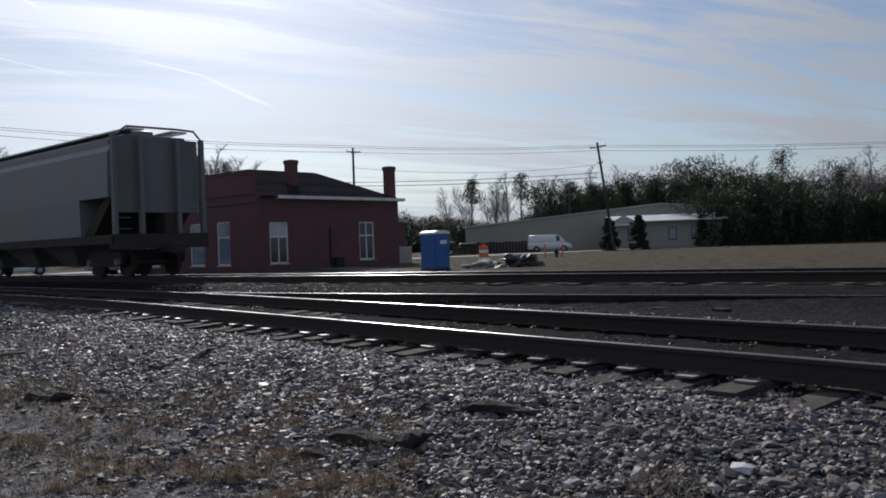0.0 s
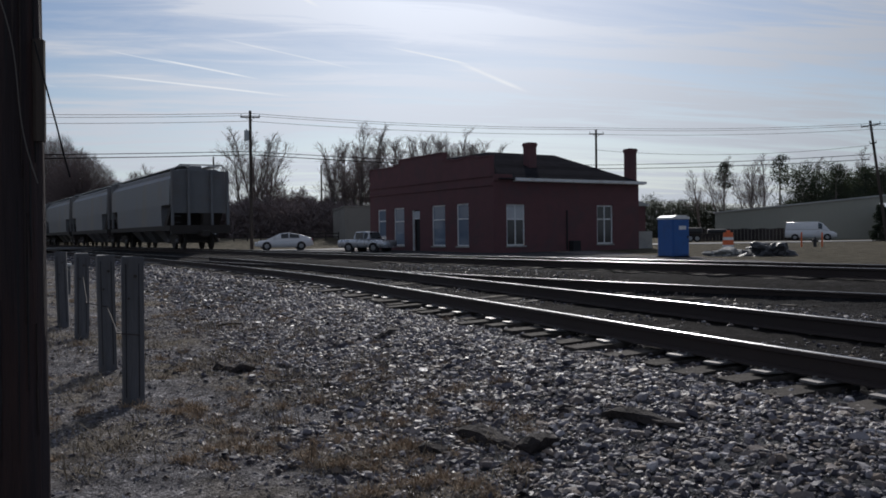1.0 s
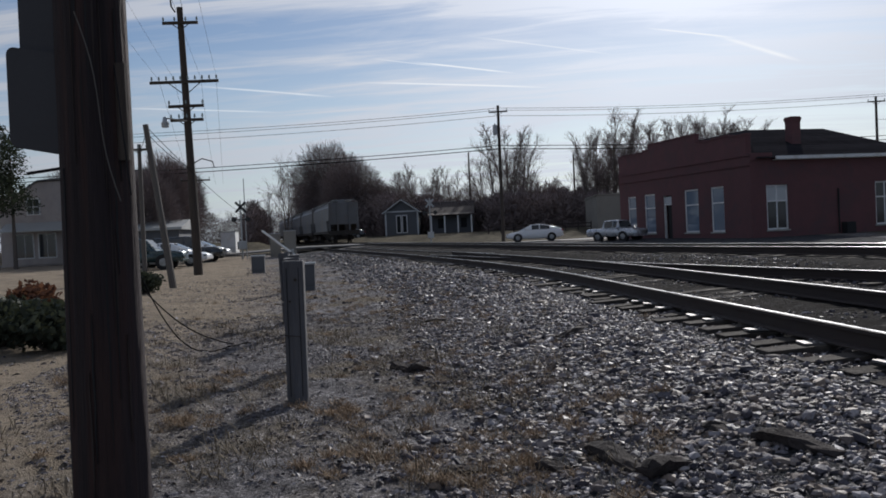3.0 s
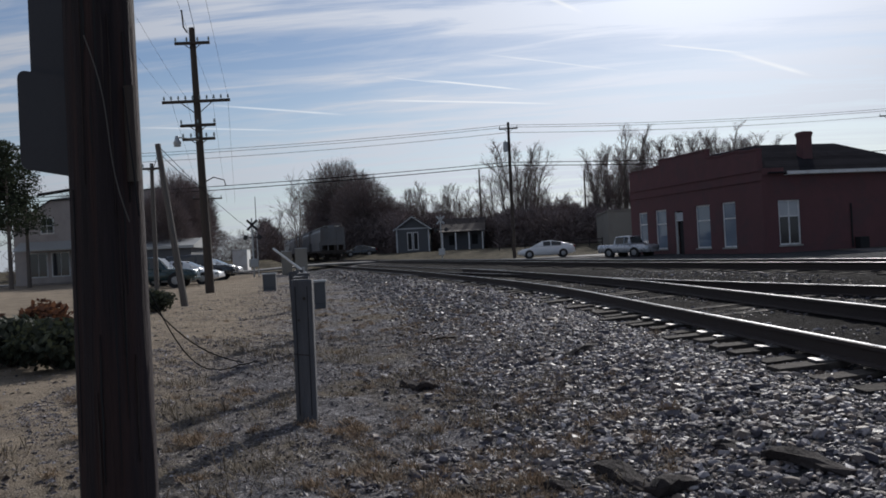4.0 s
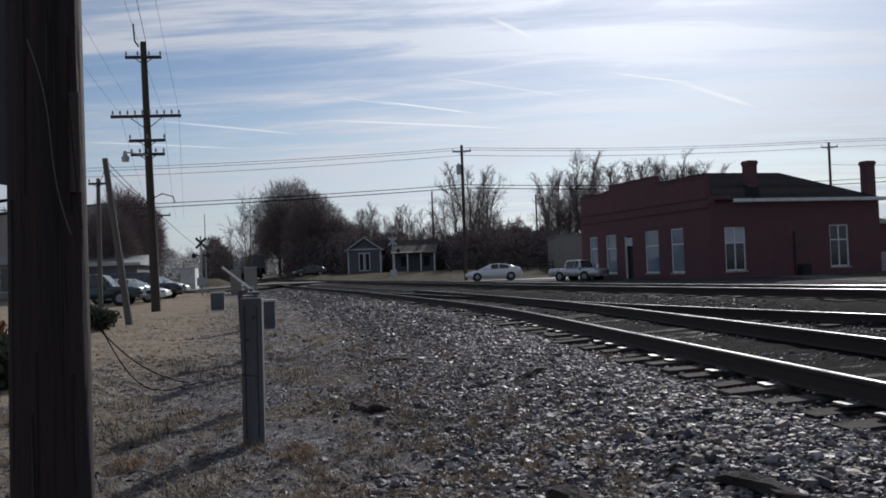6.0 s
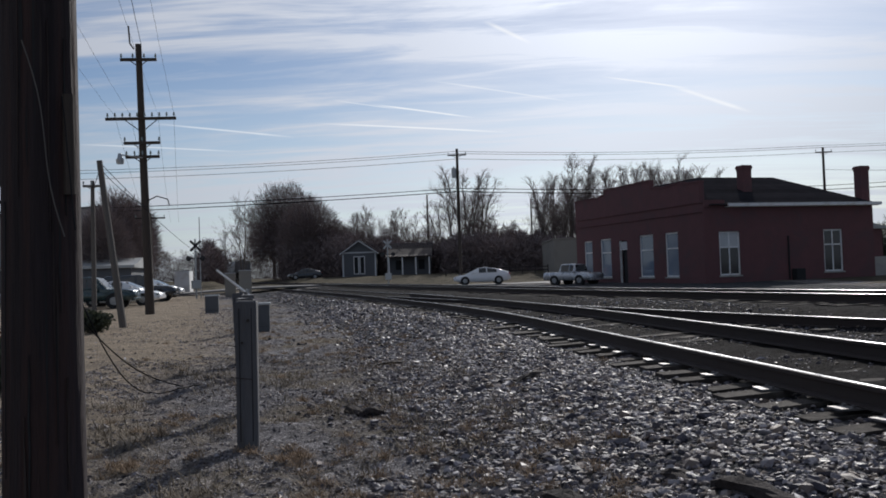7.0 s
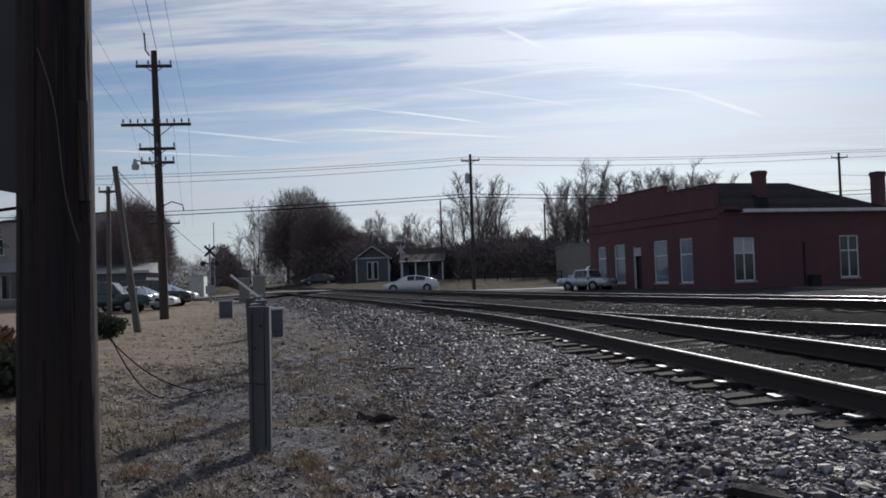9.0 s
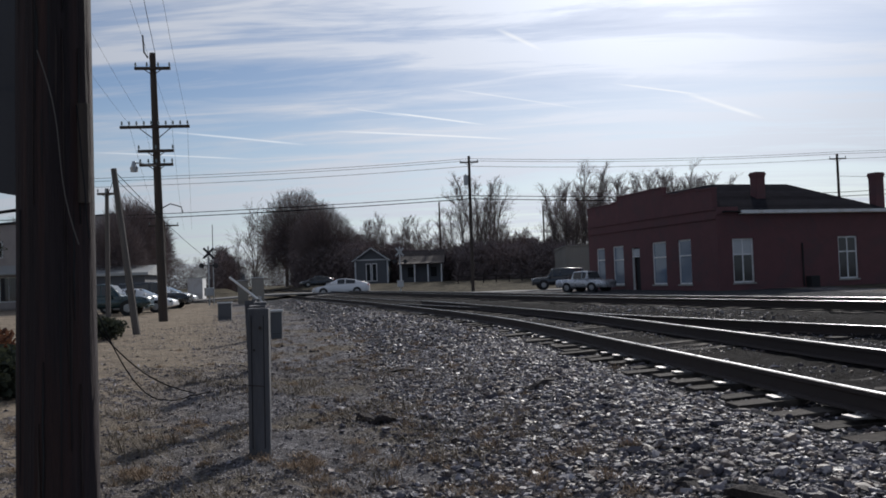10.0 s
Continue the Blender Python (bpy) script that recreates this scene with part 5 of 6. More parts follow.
def winter_tree(name, h, seed, label, stems=1, low=0.25, limbs=17, reach=0.34, rise=0.9):
    """A leafless tree: curved stems and limbs in one mesh, branching down to fine twigs in another."""
    rnd = random.Random(seed)
    t = base(name, 0, 0, label=label, category="tree")
    trunk, vs, fs = B(), [], []
    kids = (limbs, 7, 4, 3)
    girth = (h * .012, h * .004, h * .0015, h * .0009, h * .0007)
    joints = (8, 4, 3, 2, 1)

    def strip(o, e, r0, r1):
        w = (e - o).normalized()
        s = Matrix.Rotation(rnd.uniform(0, 3.14), 3, w) @ w.orthogonal().normalized()
        j = len(vs)
        vs.extend((o - s * r0, o + s * r0, e + s * r1, e - s * r1))
        fs.append((j, j + 1, j + 2, j + 3))

    def branch(o, d, ln, lv):
        n, r = joints[lv], girth[lv]
        pts = [o]
        for i in range(n):
            d = (d + Vector((rnd.gauss(0, 1), rnd.gauss(0, 1), rnd.gauss(.25 if lv else 0, .6))) * (.05 if lv == 0 else .11)).normalized()
            pts.append(pts[-1] + d * ln / n)
        for i in range(n):
            k0, k1 = 1 - .85 * i / n, 1 - .85 * (i + 1) / n
            if lv < 2:
                tube(trunk, pts[i], pts[i + 1], r * k0, r * k1, 6 if lv == 0 else 4, False)
            else:
                strip(pts[i], pts[i + 1], r * k0, r * max(k1, .4))
        if lv == 4:
            return
        for c in range(kids[lv]):
            k = (low + (1 - low) * (c + rnd.random()) / kids[lv]) if lv == 0 else rnd.uniform(.2, 1.0)
            q = min(n - 1, int(k * n))
            at, along = pts[q].lerp(pts[q + 1], k * n - q), (pts[q + 1] - pts[q]).normalized()
            side = Matrix.Rotation(rnd.uniform(0, 6.28), 3, along) @ along.orthogonal().normalized()
            nd = (along * rnd.uniform(.9, 1.5) + side * rnd.uniform(.5, .95) + Vector((0, 0, rise * (.5 if lv == 0 else .3)))).normalized()
            size = (h * reach * (1.1 - .75 * k), ln * .52, ln * .55, ln * .6)[lv]
            branch(at, nd, size * rnd.uniform(.65, 1.2), lv + 1)
    for f in range(stems):
        lean = Vector((rnd.gauss(0, .03 if stems == 1 else .13), rnd.gauss(0, .03 if stems == 1 else .13), 1)).normalized()
        branch(Vector((0, 0, -.3)), lean, h * (.96 if f == 0 else rnd.uniform(.7, .9)), 0)
    part("trunk", trunk, M["bark"], t)
    crown = from_arrays("crown", vs, fs, M["twig"], t)
    crown["label"] = "bare grey-brown twigs"
    return t


def round_tree(name, h, w, seed, label, n=15000, fine=1.0):
    """A broad old tree smothered in fine twigs and vine: trunk, limbs, and a rounded crown with a ragged outline."""
    rnd = random.Random(seed)
    t = base(name, 0, 0, label=label, category="tree")
    trunk = tube(B(), (0, 0, -.3), (0, 0, h * .3), h * .03, h * .022, 8)
    for i in range(16):
        a, k = rnd.uniform(0, 6.28), rnd.uniform(.3, .9)
        e = Vector((math.cos(a) * w * .42 * k, math.sin(a) * w * .42 * k, h * rnd.uniform(.55, .95)))
        m = Vector((e.x * .45, e.y * .45, h * .45))
        tube(trunk, (0, 0, h * .25), m, h * .012, h * .008, 5, False), tube(trunk, m, e, h * .008, h * .002, 5, False)
    part("trunk", trunk, M["bark"], t)
    vs, fs = [], []
    for i in range(n):
        a, b = rnd.uniform(0, 6.28), math.asin(rnd.uniform(-.75, 1))
        d = Vector((math.cos(a) * math.cos(b), math.sin(a) * math.cos(b), math.sin(b)))
        r = rnd.random() ** .45 * (1 + .22 * noise.noise(d * 2.2 + Vector((seed, 0, 0))) + .1 * noise.noise(d * 6))
        c = Vector((d.x * w / 2 * r, d.y * w / 2 * r, h * .54 + d.z * h * .46 * r))
        o = (d + Vector((rnd.gauss(0, .5), rnd.gauss(0, .5), rnd.gauss(.4, .4)))).normalized()
        s = o.orthogonal().normalized()
        s = Matrix.Rotation(rnd.uniform(0, 3.1), 3, o) @ s * rnd.uniform(.01, .032) * fine
        e = c + o * rnd.uniform(.4, 1.3) * fine
        j = len(vs)
        vs += [c - s, c + s, e + s * .4, e - s * .4]
        fs.append((j, j + 1, j + 2, j + 3))
    crown = from_arrays("crown", vs, fs, M["twig"], t)
    crown["label"] = "dense tangle of brown twigs"
    return t


def leaf_cloud(bm, centre, size, n, rnd, leaf):
    for _ in range(n):
        d = Vector((rnd.gauss(0, 1), rnd.gauss(0, 1), rnd.gauss(0, 1)))
        d = d.normalized() * rnd.uniform(0.4, 1.0)
        c = centre + Vector((d.x * size[0], d.y * size[1], d.z * size[2]))
        a = Vector((rnd.gauss(0, 1), rnd.gauss(0, 1), rnd.gauss(0, 1))).normalized()
        b = a.orthogonal().normalized()
        s = leaf * rnd.uniform(0.6, 1.4)
        v = [bm.verts.new(c + q) for q in (a * s, b * s * 0.55, -a * s, -b * s * 0.55)]
        bm.faces.new(v)


def pine_tree(name, h, seed, label, low=0.35, wide=0.22, n=22, leaf=0.35):
    rnd = random.Random(seed)
    t = base(name, 0, 0, label=label, category="tree")
    bm = tube(B(), (0, 0, -0.3), (0, 0, h * 0.97), h * 0.018, h * 0.004, 8)
    crown = B()
    for i in range(n):
        k = i / (n - 1)
        z = h * (low + (1 - low) * k)
        r = h * wide * (1 - 0.75 * k) * rnd.uniform(0.5, 1.1)
        a = rnd.uniform(0, 6.28)
        c = Vector((math.cos(a) * r * 0.8, math.sin(a) * r * 0.8, z))
        tube(bm, (0, 0, z - r * 0.2), c, h * 0.004, h * 0.002, 4, False)
        s = h * 0.088 * rnd.uniform(0.7, 1.35)
        leaf_cloud(crown, c, (s * 1.25, s * 1.25, s * 0.75), 150, rnd, leaf * .45)
    part("trunk", bm, M["bark"], t)
    part("crown", crown, M["pine"], t, "dark green needles in uneven clumps")
    return t


def bush(name, r, h, seed, label, leaf=0.09, n=900, material="shrub"):
    rnd = random.Random(seed)
    t = base(name, 0, 0, label=label, category="shrub")
    bm = B()
    for i in range(7):
        a = rnd.uniform(0, 6.28)
        tube(bm, (0, 0, 0), (math.cos(a) * r * .6, math.sin(a) * r * .6, h * .7), 0.03, 0.01, 5, False)
    part("stems", bm, M["bark"], t)
    cr = B()
    for i in range(12):
        a, k = rnd.uniform(0, 6.28), rnd.uniform(0, 1)
        c = Vector((math.cos(a) * r * .55 * k, math.sin(a) * r * .55 * k, h * rnd.uniform(.3, .75)))
        leaf_cloud(cr, c, (r * .5, r * .5, h * .3), n // 12, rnd, leaf)
    part("leaves", cr, M[material], t)
    return t


def plant(proto, x, y, turn, k=1.0, group="", kz=None):
    m = pose(x, y, ground_at(x, y) - 0.05, 0, 0, turn) @ Matrix.Diagonal((k, k, kz or k, 1))
    c = copy_thing(proto, m)
    if group:
        c["group"] = group
    return c


def settle(proto, x, y, turn, k=1.0):
    proto.matrix_world = pose(x, y, ground_at(x, y) - 0.05, 0, 0, turn) @ Matrix.Scale(k, 4)


thicket = round_tree("broad_tree", 15.2, 12.0, 11, "broad old tree dense with bare twigs and vine", 26000)
settle(thicket, -37.2, 153.4, 0, 1.12)
plant(thicket, -28.2, 133, 120, 0.72), plant(thicket, -41.0, 160, 220, 0.7), plant(thicket, -25.0, 136, 70, 0.52)
tall = winter_tree("bare_tree", 17.0, 21, "tall thin leafless tree behind the street", 2, 0.25, 15, 0.3)
settle(tall, 14, 128, 0, .84)
slim = winter_tree("bare_tree", 15.0, 33, "slender leafless tree behind the street", 1, 0.25, 20, 0.3)
settle(slim, -4.6, 124, 0)
oak = winter_tree("bare_tree", 15.0, 37, "spreading leafless tree behind the street", 3, 0.2, 12, 0.36, 0.6)
settle(oak, -3.0, 127, 0, 1.05)
rnd = random.Random(4)
for x, y, k in ((8.5, 118, .88), (9.7, 121, .8), (11.2, 124, .86), (15.5, 122, .76), (17, 125, .8), (18.5, 127, .79), (19.6, 125, .77), (20.5, 123, .9), (22, 126, .9), (23.5, 128, .95), (24.8, 126, .93), (26, 124, .96), (27, 129, 1.0), (28, 128, .99), (29, 125, .95), (30, 126, .97), (31.5, 128, .99), (33, 127, 1.05), (18, 130, 1.0), (20, 131, 1.05), (22.5, 132, 1.1), (24, 133, 1.1), (25.5, 131, 1.1), (27.5, 133, 1.14), (29.5, 131, 1.12), (31, 132, 1.14), (34, 130, 1.1), (35.5, 132, 1.12), (12.5, 130, .95), (9, 126, .95), (11.8, 121, 1.0), (14.5, 126, 1.0), (16.2, 128, .98), (19, 122, 1.0), (21, 128, 1.05), (7.6, 123, .85), (26.5, 121, 1.0), (29, 121, 1.02), (10.4, 128, .8), (-3.2, 122, .98), (-6.3, 126, .8), (-1.6, 125, .9), (-12, 140, .8), (-14, 141, .84), (-16.5, 142, .88), (-19, 140, .82), (-21.5, 142, .8), (-9, 138, .74), (-24, 144, .82), (-18, 146, .85), (-13, 146, .85), (-22.5, 147, .8), (2.5, 135, .6), (-55, 120, .7), (-51, 118, .6), (-35.5, 112, .6)):
    plant((tall, slim, oak)[rnd.randrange(3)], x, y, rnd.uniform(0, 360), k * (.9 if x < -5 else 1.04 if x < 16 else .95), "bare trees behind the street")
street_tree = round_tree("bare_tree", 8.8, 5.4, 41, "rounded leafless street tree with fine twigs", 13000, .75)
settle(street_tree, -31, 70, 0)
for x, y, k in ((-33, 76, 1.0), (-36, 84, 1.05), (-29.5, 64, .8), (-40, 70, .9)):
    plant(street_tree, x, y, rnd.uniform(0, 360), k, "street trees")
shade_tree = winter_tree("bare_tree", 11.5, 45, "spreading leafless tree beside the crossing", 2, 0.2, 14, 0.4, 0.5)
settle(shade_tree, -30.5, 104, 0)

pine_a = pine_tree("pine_tree", 15, 51, "tall dark pine with bare lower trunk", 0.5, 0.2, 26, 0.3)
settle(pine_a, 102, 87, 0, .9)
pine_b = pine_tree("evergreen_tree", 12, 52, "dense dark evergreen reaching the ground", 0.06, 0.26, 34, 0.4)
settle(pine_b, 82, 74, 0, .6)
for i in range(26):
    a = i / 25
    x, y = 90 + 34 * a + rnd.gauss(0, 3), 124 - 52 * a + rnd.gauss(0, 3)
    plant(pine_a if rnd.random() < .75 else tall, x, y, rnd.uniform(0, 360), rnd.uniform(.58, .84), "trees round the field")
for i in range(16):
    a = i / 15
    x, y = 77 + 22 * a + rnd.gauss(0, 1.2), 78 - 28 * a + rnd.gauss(0, 1.2)
    plant(pine_b, x, y, rnd.uniform(0, 360), rnd.uniform(.5, .68), "trees round the field")
for x, y, k in ((69, 129, .8), (72, 128, .95), (74.5, 125, .85), (77, 128, .9), (79, 126, .98), (84, 122, .9), (90, 118, 1.0), (96, 114, 1.0), (102, 108, 1.0), (108, 100, 1.0)):
    plant(tall, x, y, rnd.uniform(0, 360), k, "trees round the field")
for i in range(13):
    plant(pine_a, 74.5 + 1.25 * i + rnd.gauss(0, .5), 101 - 1.1 * i + rnd.gauss(0, 1), rnd.uniform(0, 360), rnd.uniform(.6, .76), "trees round the field")
slender_pine = pine_tree("pine_tree", 13, 57, "slender pine with a small high crown", 0.72, 0.12, 10, 0.3)
settle(slender_pine, 80, 124, 50)
plant(slender_pine, 73.5, 130, 80, .95, "trees round the field")
plant(tall, 113.5, 80, 10, .98, "trees round the field")
cedar = pine_tree("young_cedar", 3.6, 61, "small dark cone-shaped evergreen", 0.05, 0.36, 60, 0.2)
settle(cedar, 60.4, 76.0, 0)
plant(cedar, 64.0, 75.2, 90, 1.05)


def far_woods(name, a, b, rows, h, seed, label, material="twig", dense=26):
    """A distant belt of scrub and trees: a great many small leaf sprays with an uneven top."""
    rnd = random.Random(seed)
    a, b = Vector(a), Vector(b)
    gen = np.random.default_rng(seed)
    n = int((b - a).length * rows * dense * 4.5)
    u = gen.random(n)
    L = (b - a).length
    steps = 400
    prof = np.array([0.72 + 0.3 * noise.noise((i / steps * L * .06, seed, 0)) + 0.28 * noise.noise((i / steps * L * .22, seed, 4)) + 0.22 * noise.noise((i / steps * L * .7, seed, 8)) for i in range(steps + 1)])
    top = h * np.interp(u, np.linspace(0, 1, steps + 1), prof)
    X, Y = a.x + (b.x - a.x) * u, a.y + (b.y - a.y) * u + gen.normal(0, 2.5, n)
    C = np.stack([X, Y, lie(X, Y)[0] + top * gen.random(n) ** 1.15 - .1], -1)
    d = np.stack([gen.normal(0, .6, n), gen.normal(0, .6, n), gen.uniform(.1, 1, n)], -1)
    d /= np.linalg.norm(d, axis=1)[:, None]
    s = np.cross(d, gen.normal(0, 1, (n, 3)))
    s /= np.linalg.norm(s, axis=1)[:, None]
    ln, wd = gen.uniform(.35, 1.1, n)[:, None], gen.uniform(.02, .06, n)[:, None]
    V = np.stack([C - s * wd, C + s * wd, C + d * ln + s * wd * .6, C + d * ln - s * wd * .6], 1).reshape(-1, 3)
    vs, fs = V.tolist(), np.arange(4 * n).reshape(-1, 4).tolist()
    me = bpy.data.meshes.new(name)
    me.from_pydata(vs, [], fs)
    me.materials.append(M[material])
    ob = new(name, me)
    return tagged(ob, label, "woods", kind="stuff")


far_woods("far_woods", (-36, 152, 0), (45, 146, 0), 4, 10.5, 3, "dim belt of scrub and bare woods behind the houses", "twig", 30)
far_woods("roadside_scrub", (-6, 116, 0), (14, 112, 0), 3, 5.2, 5, "dark scrub behind the street", "twig", 60)
far_woods("roadside_scrub", (-33, 134, 0), (-19, 126, 0), 3, 7.5, 6, "dark scrub beside the house", "twig", 34)
far_woods("house_scrub", (-22, 123, 0), (9, 121, 0), 3, 6.2, 14, "dark scrub close behind the houses", "twig", 90)
far_woods("line_scrub", (-36.5, 148, 0), (-20, 127, 0), 3, 8.0, 15, "dark tangle of scrub under the broad tree", "twig", 60)
far_woods("end_woods", (-112, 258, 0), (-55, 254, 0), 3, 11.0, 19, "dim woods closing the view along the line", "twig", 40)
far_woods("line_scrub", (-38.5, 118, 0), (-58, 172, 0), 3, 7.0, 7, "dark scrub along the line", "twig", 40)
far_woods("far_woods", (45, 190, 0), (110, 150, 0), 3, 9.5, 8, "distant low woods beyond the warehouse", "shrub", 95)
far_woods("field_woods", (93, 126, 0), (150, 40, 0), 5, 13.0, 9, "dim bare woods standing round the field", "twig", 40)
far_woods("field_scrub", (77, 80, 0), (112, 36, 0), 5, 8.2, 12, "dark evergreen scrub at the field's edge", "shrub", 40)
far_woods("pine_belt", (74, 112, 0), (101, 88, 0), 5, 13.0, 17, "dark belt of pines behind the low office", "pine", 55)
far_woods("street_scrub", (-60, 92, 0), (-39.5, 97, 0), 3, 7.0, 10, "bare scrub down the street", "twig", 26)

# ---- things beyond the tracks ----


def portable_toilet():
    t = base("portable_toilet", 20.3, 41.6, ground_at(20.3, 41.6), 14, label="blue plastic portable toilet with a pale roof", category="portable toilet")
    part("cabin", box(B(), -.56, .56, -.58, .58, .06, 2.0, .04), M["blue"], t)
    for x0, x1 in ((-.5, .5),):
        d = part("door", box(B(), x0, x1, -.62, -.575, .15, 1.95, .02), M["blue"], t)
        part("label_plate", box(B(), -.15, .32, -.628, -.62, 1.45, 1.65), M["white"], d, "pale label plate")
        part("latch", box(B(), .38, .46, -.645, -.62, 1.0, 1.12), M["dark"], d)
    part("roof", prism(B(), [(-.6, 2.0), (.6, 2.0), (.56, 2.1), (.3, 2.2), (-.3, 2.2), (-.56, 2.1)], "y", -.62, .62), M["white"], t, "translucent pale roof")
    part("skid", box(box(B(), -.56, -.4, -.66, .66, 0, .07), .4, .56, -.66, .66, 0, .07), M["dark"], t)
    part("vent_pipe", tube(B(), (.35, .4, 2.1), (.35, .4, 2.4), .05, .05, 8), M["dark"], t)
    return t


portable_toilet()


def barrel():
    x, y = 25.6, 45.3
    t = base("traffic_barrel", x, y, ground_at(x, y), label="orange and white traffic barrel on its rubber ring", category="traffic barrel")
    part("drum", tube(B(), (0, 0, .05), (0, 0, 1.25), .34, .27, 20), M["orange"], t)
    for z in (.35, .8):
        part("stripe", tube(B(), (0, 0, z), (0, 0, z + .17), .35 - .0585 * z, .35 - .0585 * (z + .17), 20), M["white"], t, "white reflective stripe")
    part("ring", tube(B(), (0, 0, 0), (0, 0, .1), .46, .44, 20), M["dark"], t)
    part("handle", box(B(), -.12, .12, -.03, .03, 1.25, 1.36, .02), M["orange"], t)


barrel()


def lump(name, x, y, size, material, seed, label, category="pile"):
    rnd = random.Random(seed)
    bm = B()
    bmesh.ops.create_icosphere(bm, subdivisions=4, radius=1.0)
    for v in bm.verts:
        q = v.co
        k = 1 + 0.45 * noise.noise(q * 1.6 + Vector((seed, 0, 0))) + 0.25 * noise.noise(q * 4 + Vector((0, seed, 0))) + 0.1 * noise.noise(q * 9)
        v.co = Vector((q.x * size[0] * k, q.y * size[1] * k, max(-.05, q.z * size[2] * k)))
    ob = part(name, bm, M[material])
    ob.matrix_world = pose(x, y, ground_at(x, y))
    return tagged(ob, label, category)


lump("tarpaulin", 25.2, 40.6, (1.3, .9, .75), "tarp", 2, "crumpled dark tarpaulin lying beside the tracks")
lump("rubble_heap", 23.6, 42.0, (1.2, .8, .4), "concrete", 3, "low heap of pale rubble beside the tracks")


def hydrant():
    x, y = 39.8, 57.5
    t = base("fire_hydrant", x, y, ground_at(x, y), label="small dark fire hydrant between two red guard posts", category="fire hydrant")
    bm = tube(B(), (0, 0, 0), (0, 0, .6), .13, .12, 12)
    tube(bm, (0, 0, .6), (0, 0, .78), .15, .05, 12), tube(bm, (-.24, 0, .45), (.24, 0, .45), .07, .07, 10)
    part("barrel", bm, M["tarp"], t)
    for dx in (-1.0, 0.75):
        g = base("guard_post", x + dx, y + .2, ground_at(x + dx, y), label="thin rust-red guard post", category="post", group="guard posts")
        part("shaft", tube(B(), (0, 0, 0), (0, 0, 1.05), .06, .06, 8), M["orange"], g)
        part("cap", tube(B(), (0, 0, 1.05), (0, 0, 1.1), .065, .04, 8), M["orange"], g)


hydrant()
sx, sy = 82.0, 72.4
t = base("street_sign", sx, sy, ground_at(sx, sy), -45, label="back of a small pale road sign on a thin post", category="sign")
part("post", tube(B(), (0, 0, 0), (0, 0, 3.6), .05, .05, 6), M["galv"], t)
part("panel", box(B(), -.3, .3, -.04, 0, 2.8, 3.7), M["shadedback"], t)


def warehouse():
    t = base("warehouse", 58.5, 118.0, 0, 0, label="long pale metal warehouse with a low roof", category="building")
    t.matrix_world = pose(57.7, 104.5, 0.1, 0, 0, -36)
    Wd, D, e, r = 54.0, 30.0, 3.7, 5.9
    part("wall", prism(B(), [(0, 0), (Wd, 0), (Wd, e), (Wd / 2, r), (0, e)], "y", 0, D), M["metalwall"], t, "ribbed tan metal siding")
    for i in range(90):
        x = i * .6
        z = e + (r - e) * (1 - abs(x - Wd / 2) / (Wd / 2))
        part("siding_rib", box(B(), x, x + .07, -.035, 0, 0, z - .05), M["metalwall"], t)
    for s in (0, 1):
        a, b = ((-.3, e - .05), (Wd / 2, r + .05)) if s == 0 else ((Wd + .3, e - .05), (Wd / 2, r + .05))
        part("roof", prism(B(), [a, b, (b[0], b[1] + .15), (a[0], a[1] + .15)], "y", -.25, D + .3), M["metalroof"], t, "low pale metal roof")
    part("wall_lamp", box(B(), 21.0, 21.3, -.2, 0, 4.6, 4.9, .03), M["galv"], t)
    return t


warehouse()


def office():
    t = base("office_building", 0, 0, 0, label="low tan office block with a bright metal roof", category="building")
    t.matrix_world = pose(68.2, 85.2, 0.1, 0, 0, -38)
    part("wall", box(B(), 0, 13.5, 0, 8, -.2, 3.4), M["metalwall"], t)
    part("roof", prism(B(), [(-.9, 3.4), (-.9, 3.52), (4.0, 4.35), (8.8, 3.52), (8.8, 3.4)], "x", -.6, 14.1), M["brightroof"], t, "bright low metal roof")
    for x0, x1 in ((2.0, 3.4), (7.0, 8.0), (9.8, 10.8)):
        w = part("window", box(B(), x0, x1, -.03, .05, 1.0, 2.6), M["dark"], t, "dark window")
        part("pane", box(B(), x0 + .08, x1 - .08, -.045, -.03, 1.08, 2.52), M["window"], w)
    part("sign_board", box(B(), .4, 2.2, -.95, -.9, 3.0, 3.5), M["white"], t, "plain pale sign board")
    part("porch_gable", prism(B(), [(-.2, 3.4), (3.2, 3.4), (1.5, 4.3)], "y", -1.2, 1.0), M["metalroof"], t)
    return t


office()
t = base("board_fence", 0, 0, 0, label="low dark board fence by the gravel", category="fence")
t.matrix_world = pose(50.5, 96.5, 0.1, 0, 0, -20)
for i in range(28):
    part("board", box(B(), i * .42, i * .42 + .38, -.03, .03, 0, 1.5 + .05 * math.sin(i * 5)), M["oldwood"], t)
t = base("flatbed_trailer", 49.5, 92.0, 0.1, -25, label="dark flat trailer loaded with scrap", category="trailer")
part("deck", box(B(), -3.2, 3.2, -1.1, 1.1, .8, 1.0, .03), M["truckiron"], t)
part("load", box(box(B(), -2.6, -.4, -.8, .8, 1.0, 1.7, .2), .2, 2.4, -.7, .9, 1.0, 1.5, .2), M["tarp"], t)
for x in (-1.8, -1.0):
    for s in (-1, 1):
        wheel(t, x, s * 1.05, .42, .25)
t = base("white_shed", 0, 0, 0, label="plain tan metal shed behind the depot", category="shed")
t.matrix_world = pose(7.65, 99.0, ground_at(6.5, 99), 0, 0, 6)
part("wall", box(B(), 0, 9, 0, 8, -.6, 3.95), M["shedwall"], t)
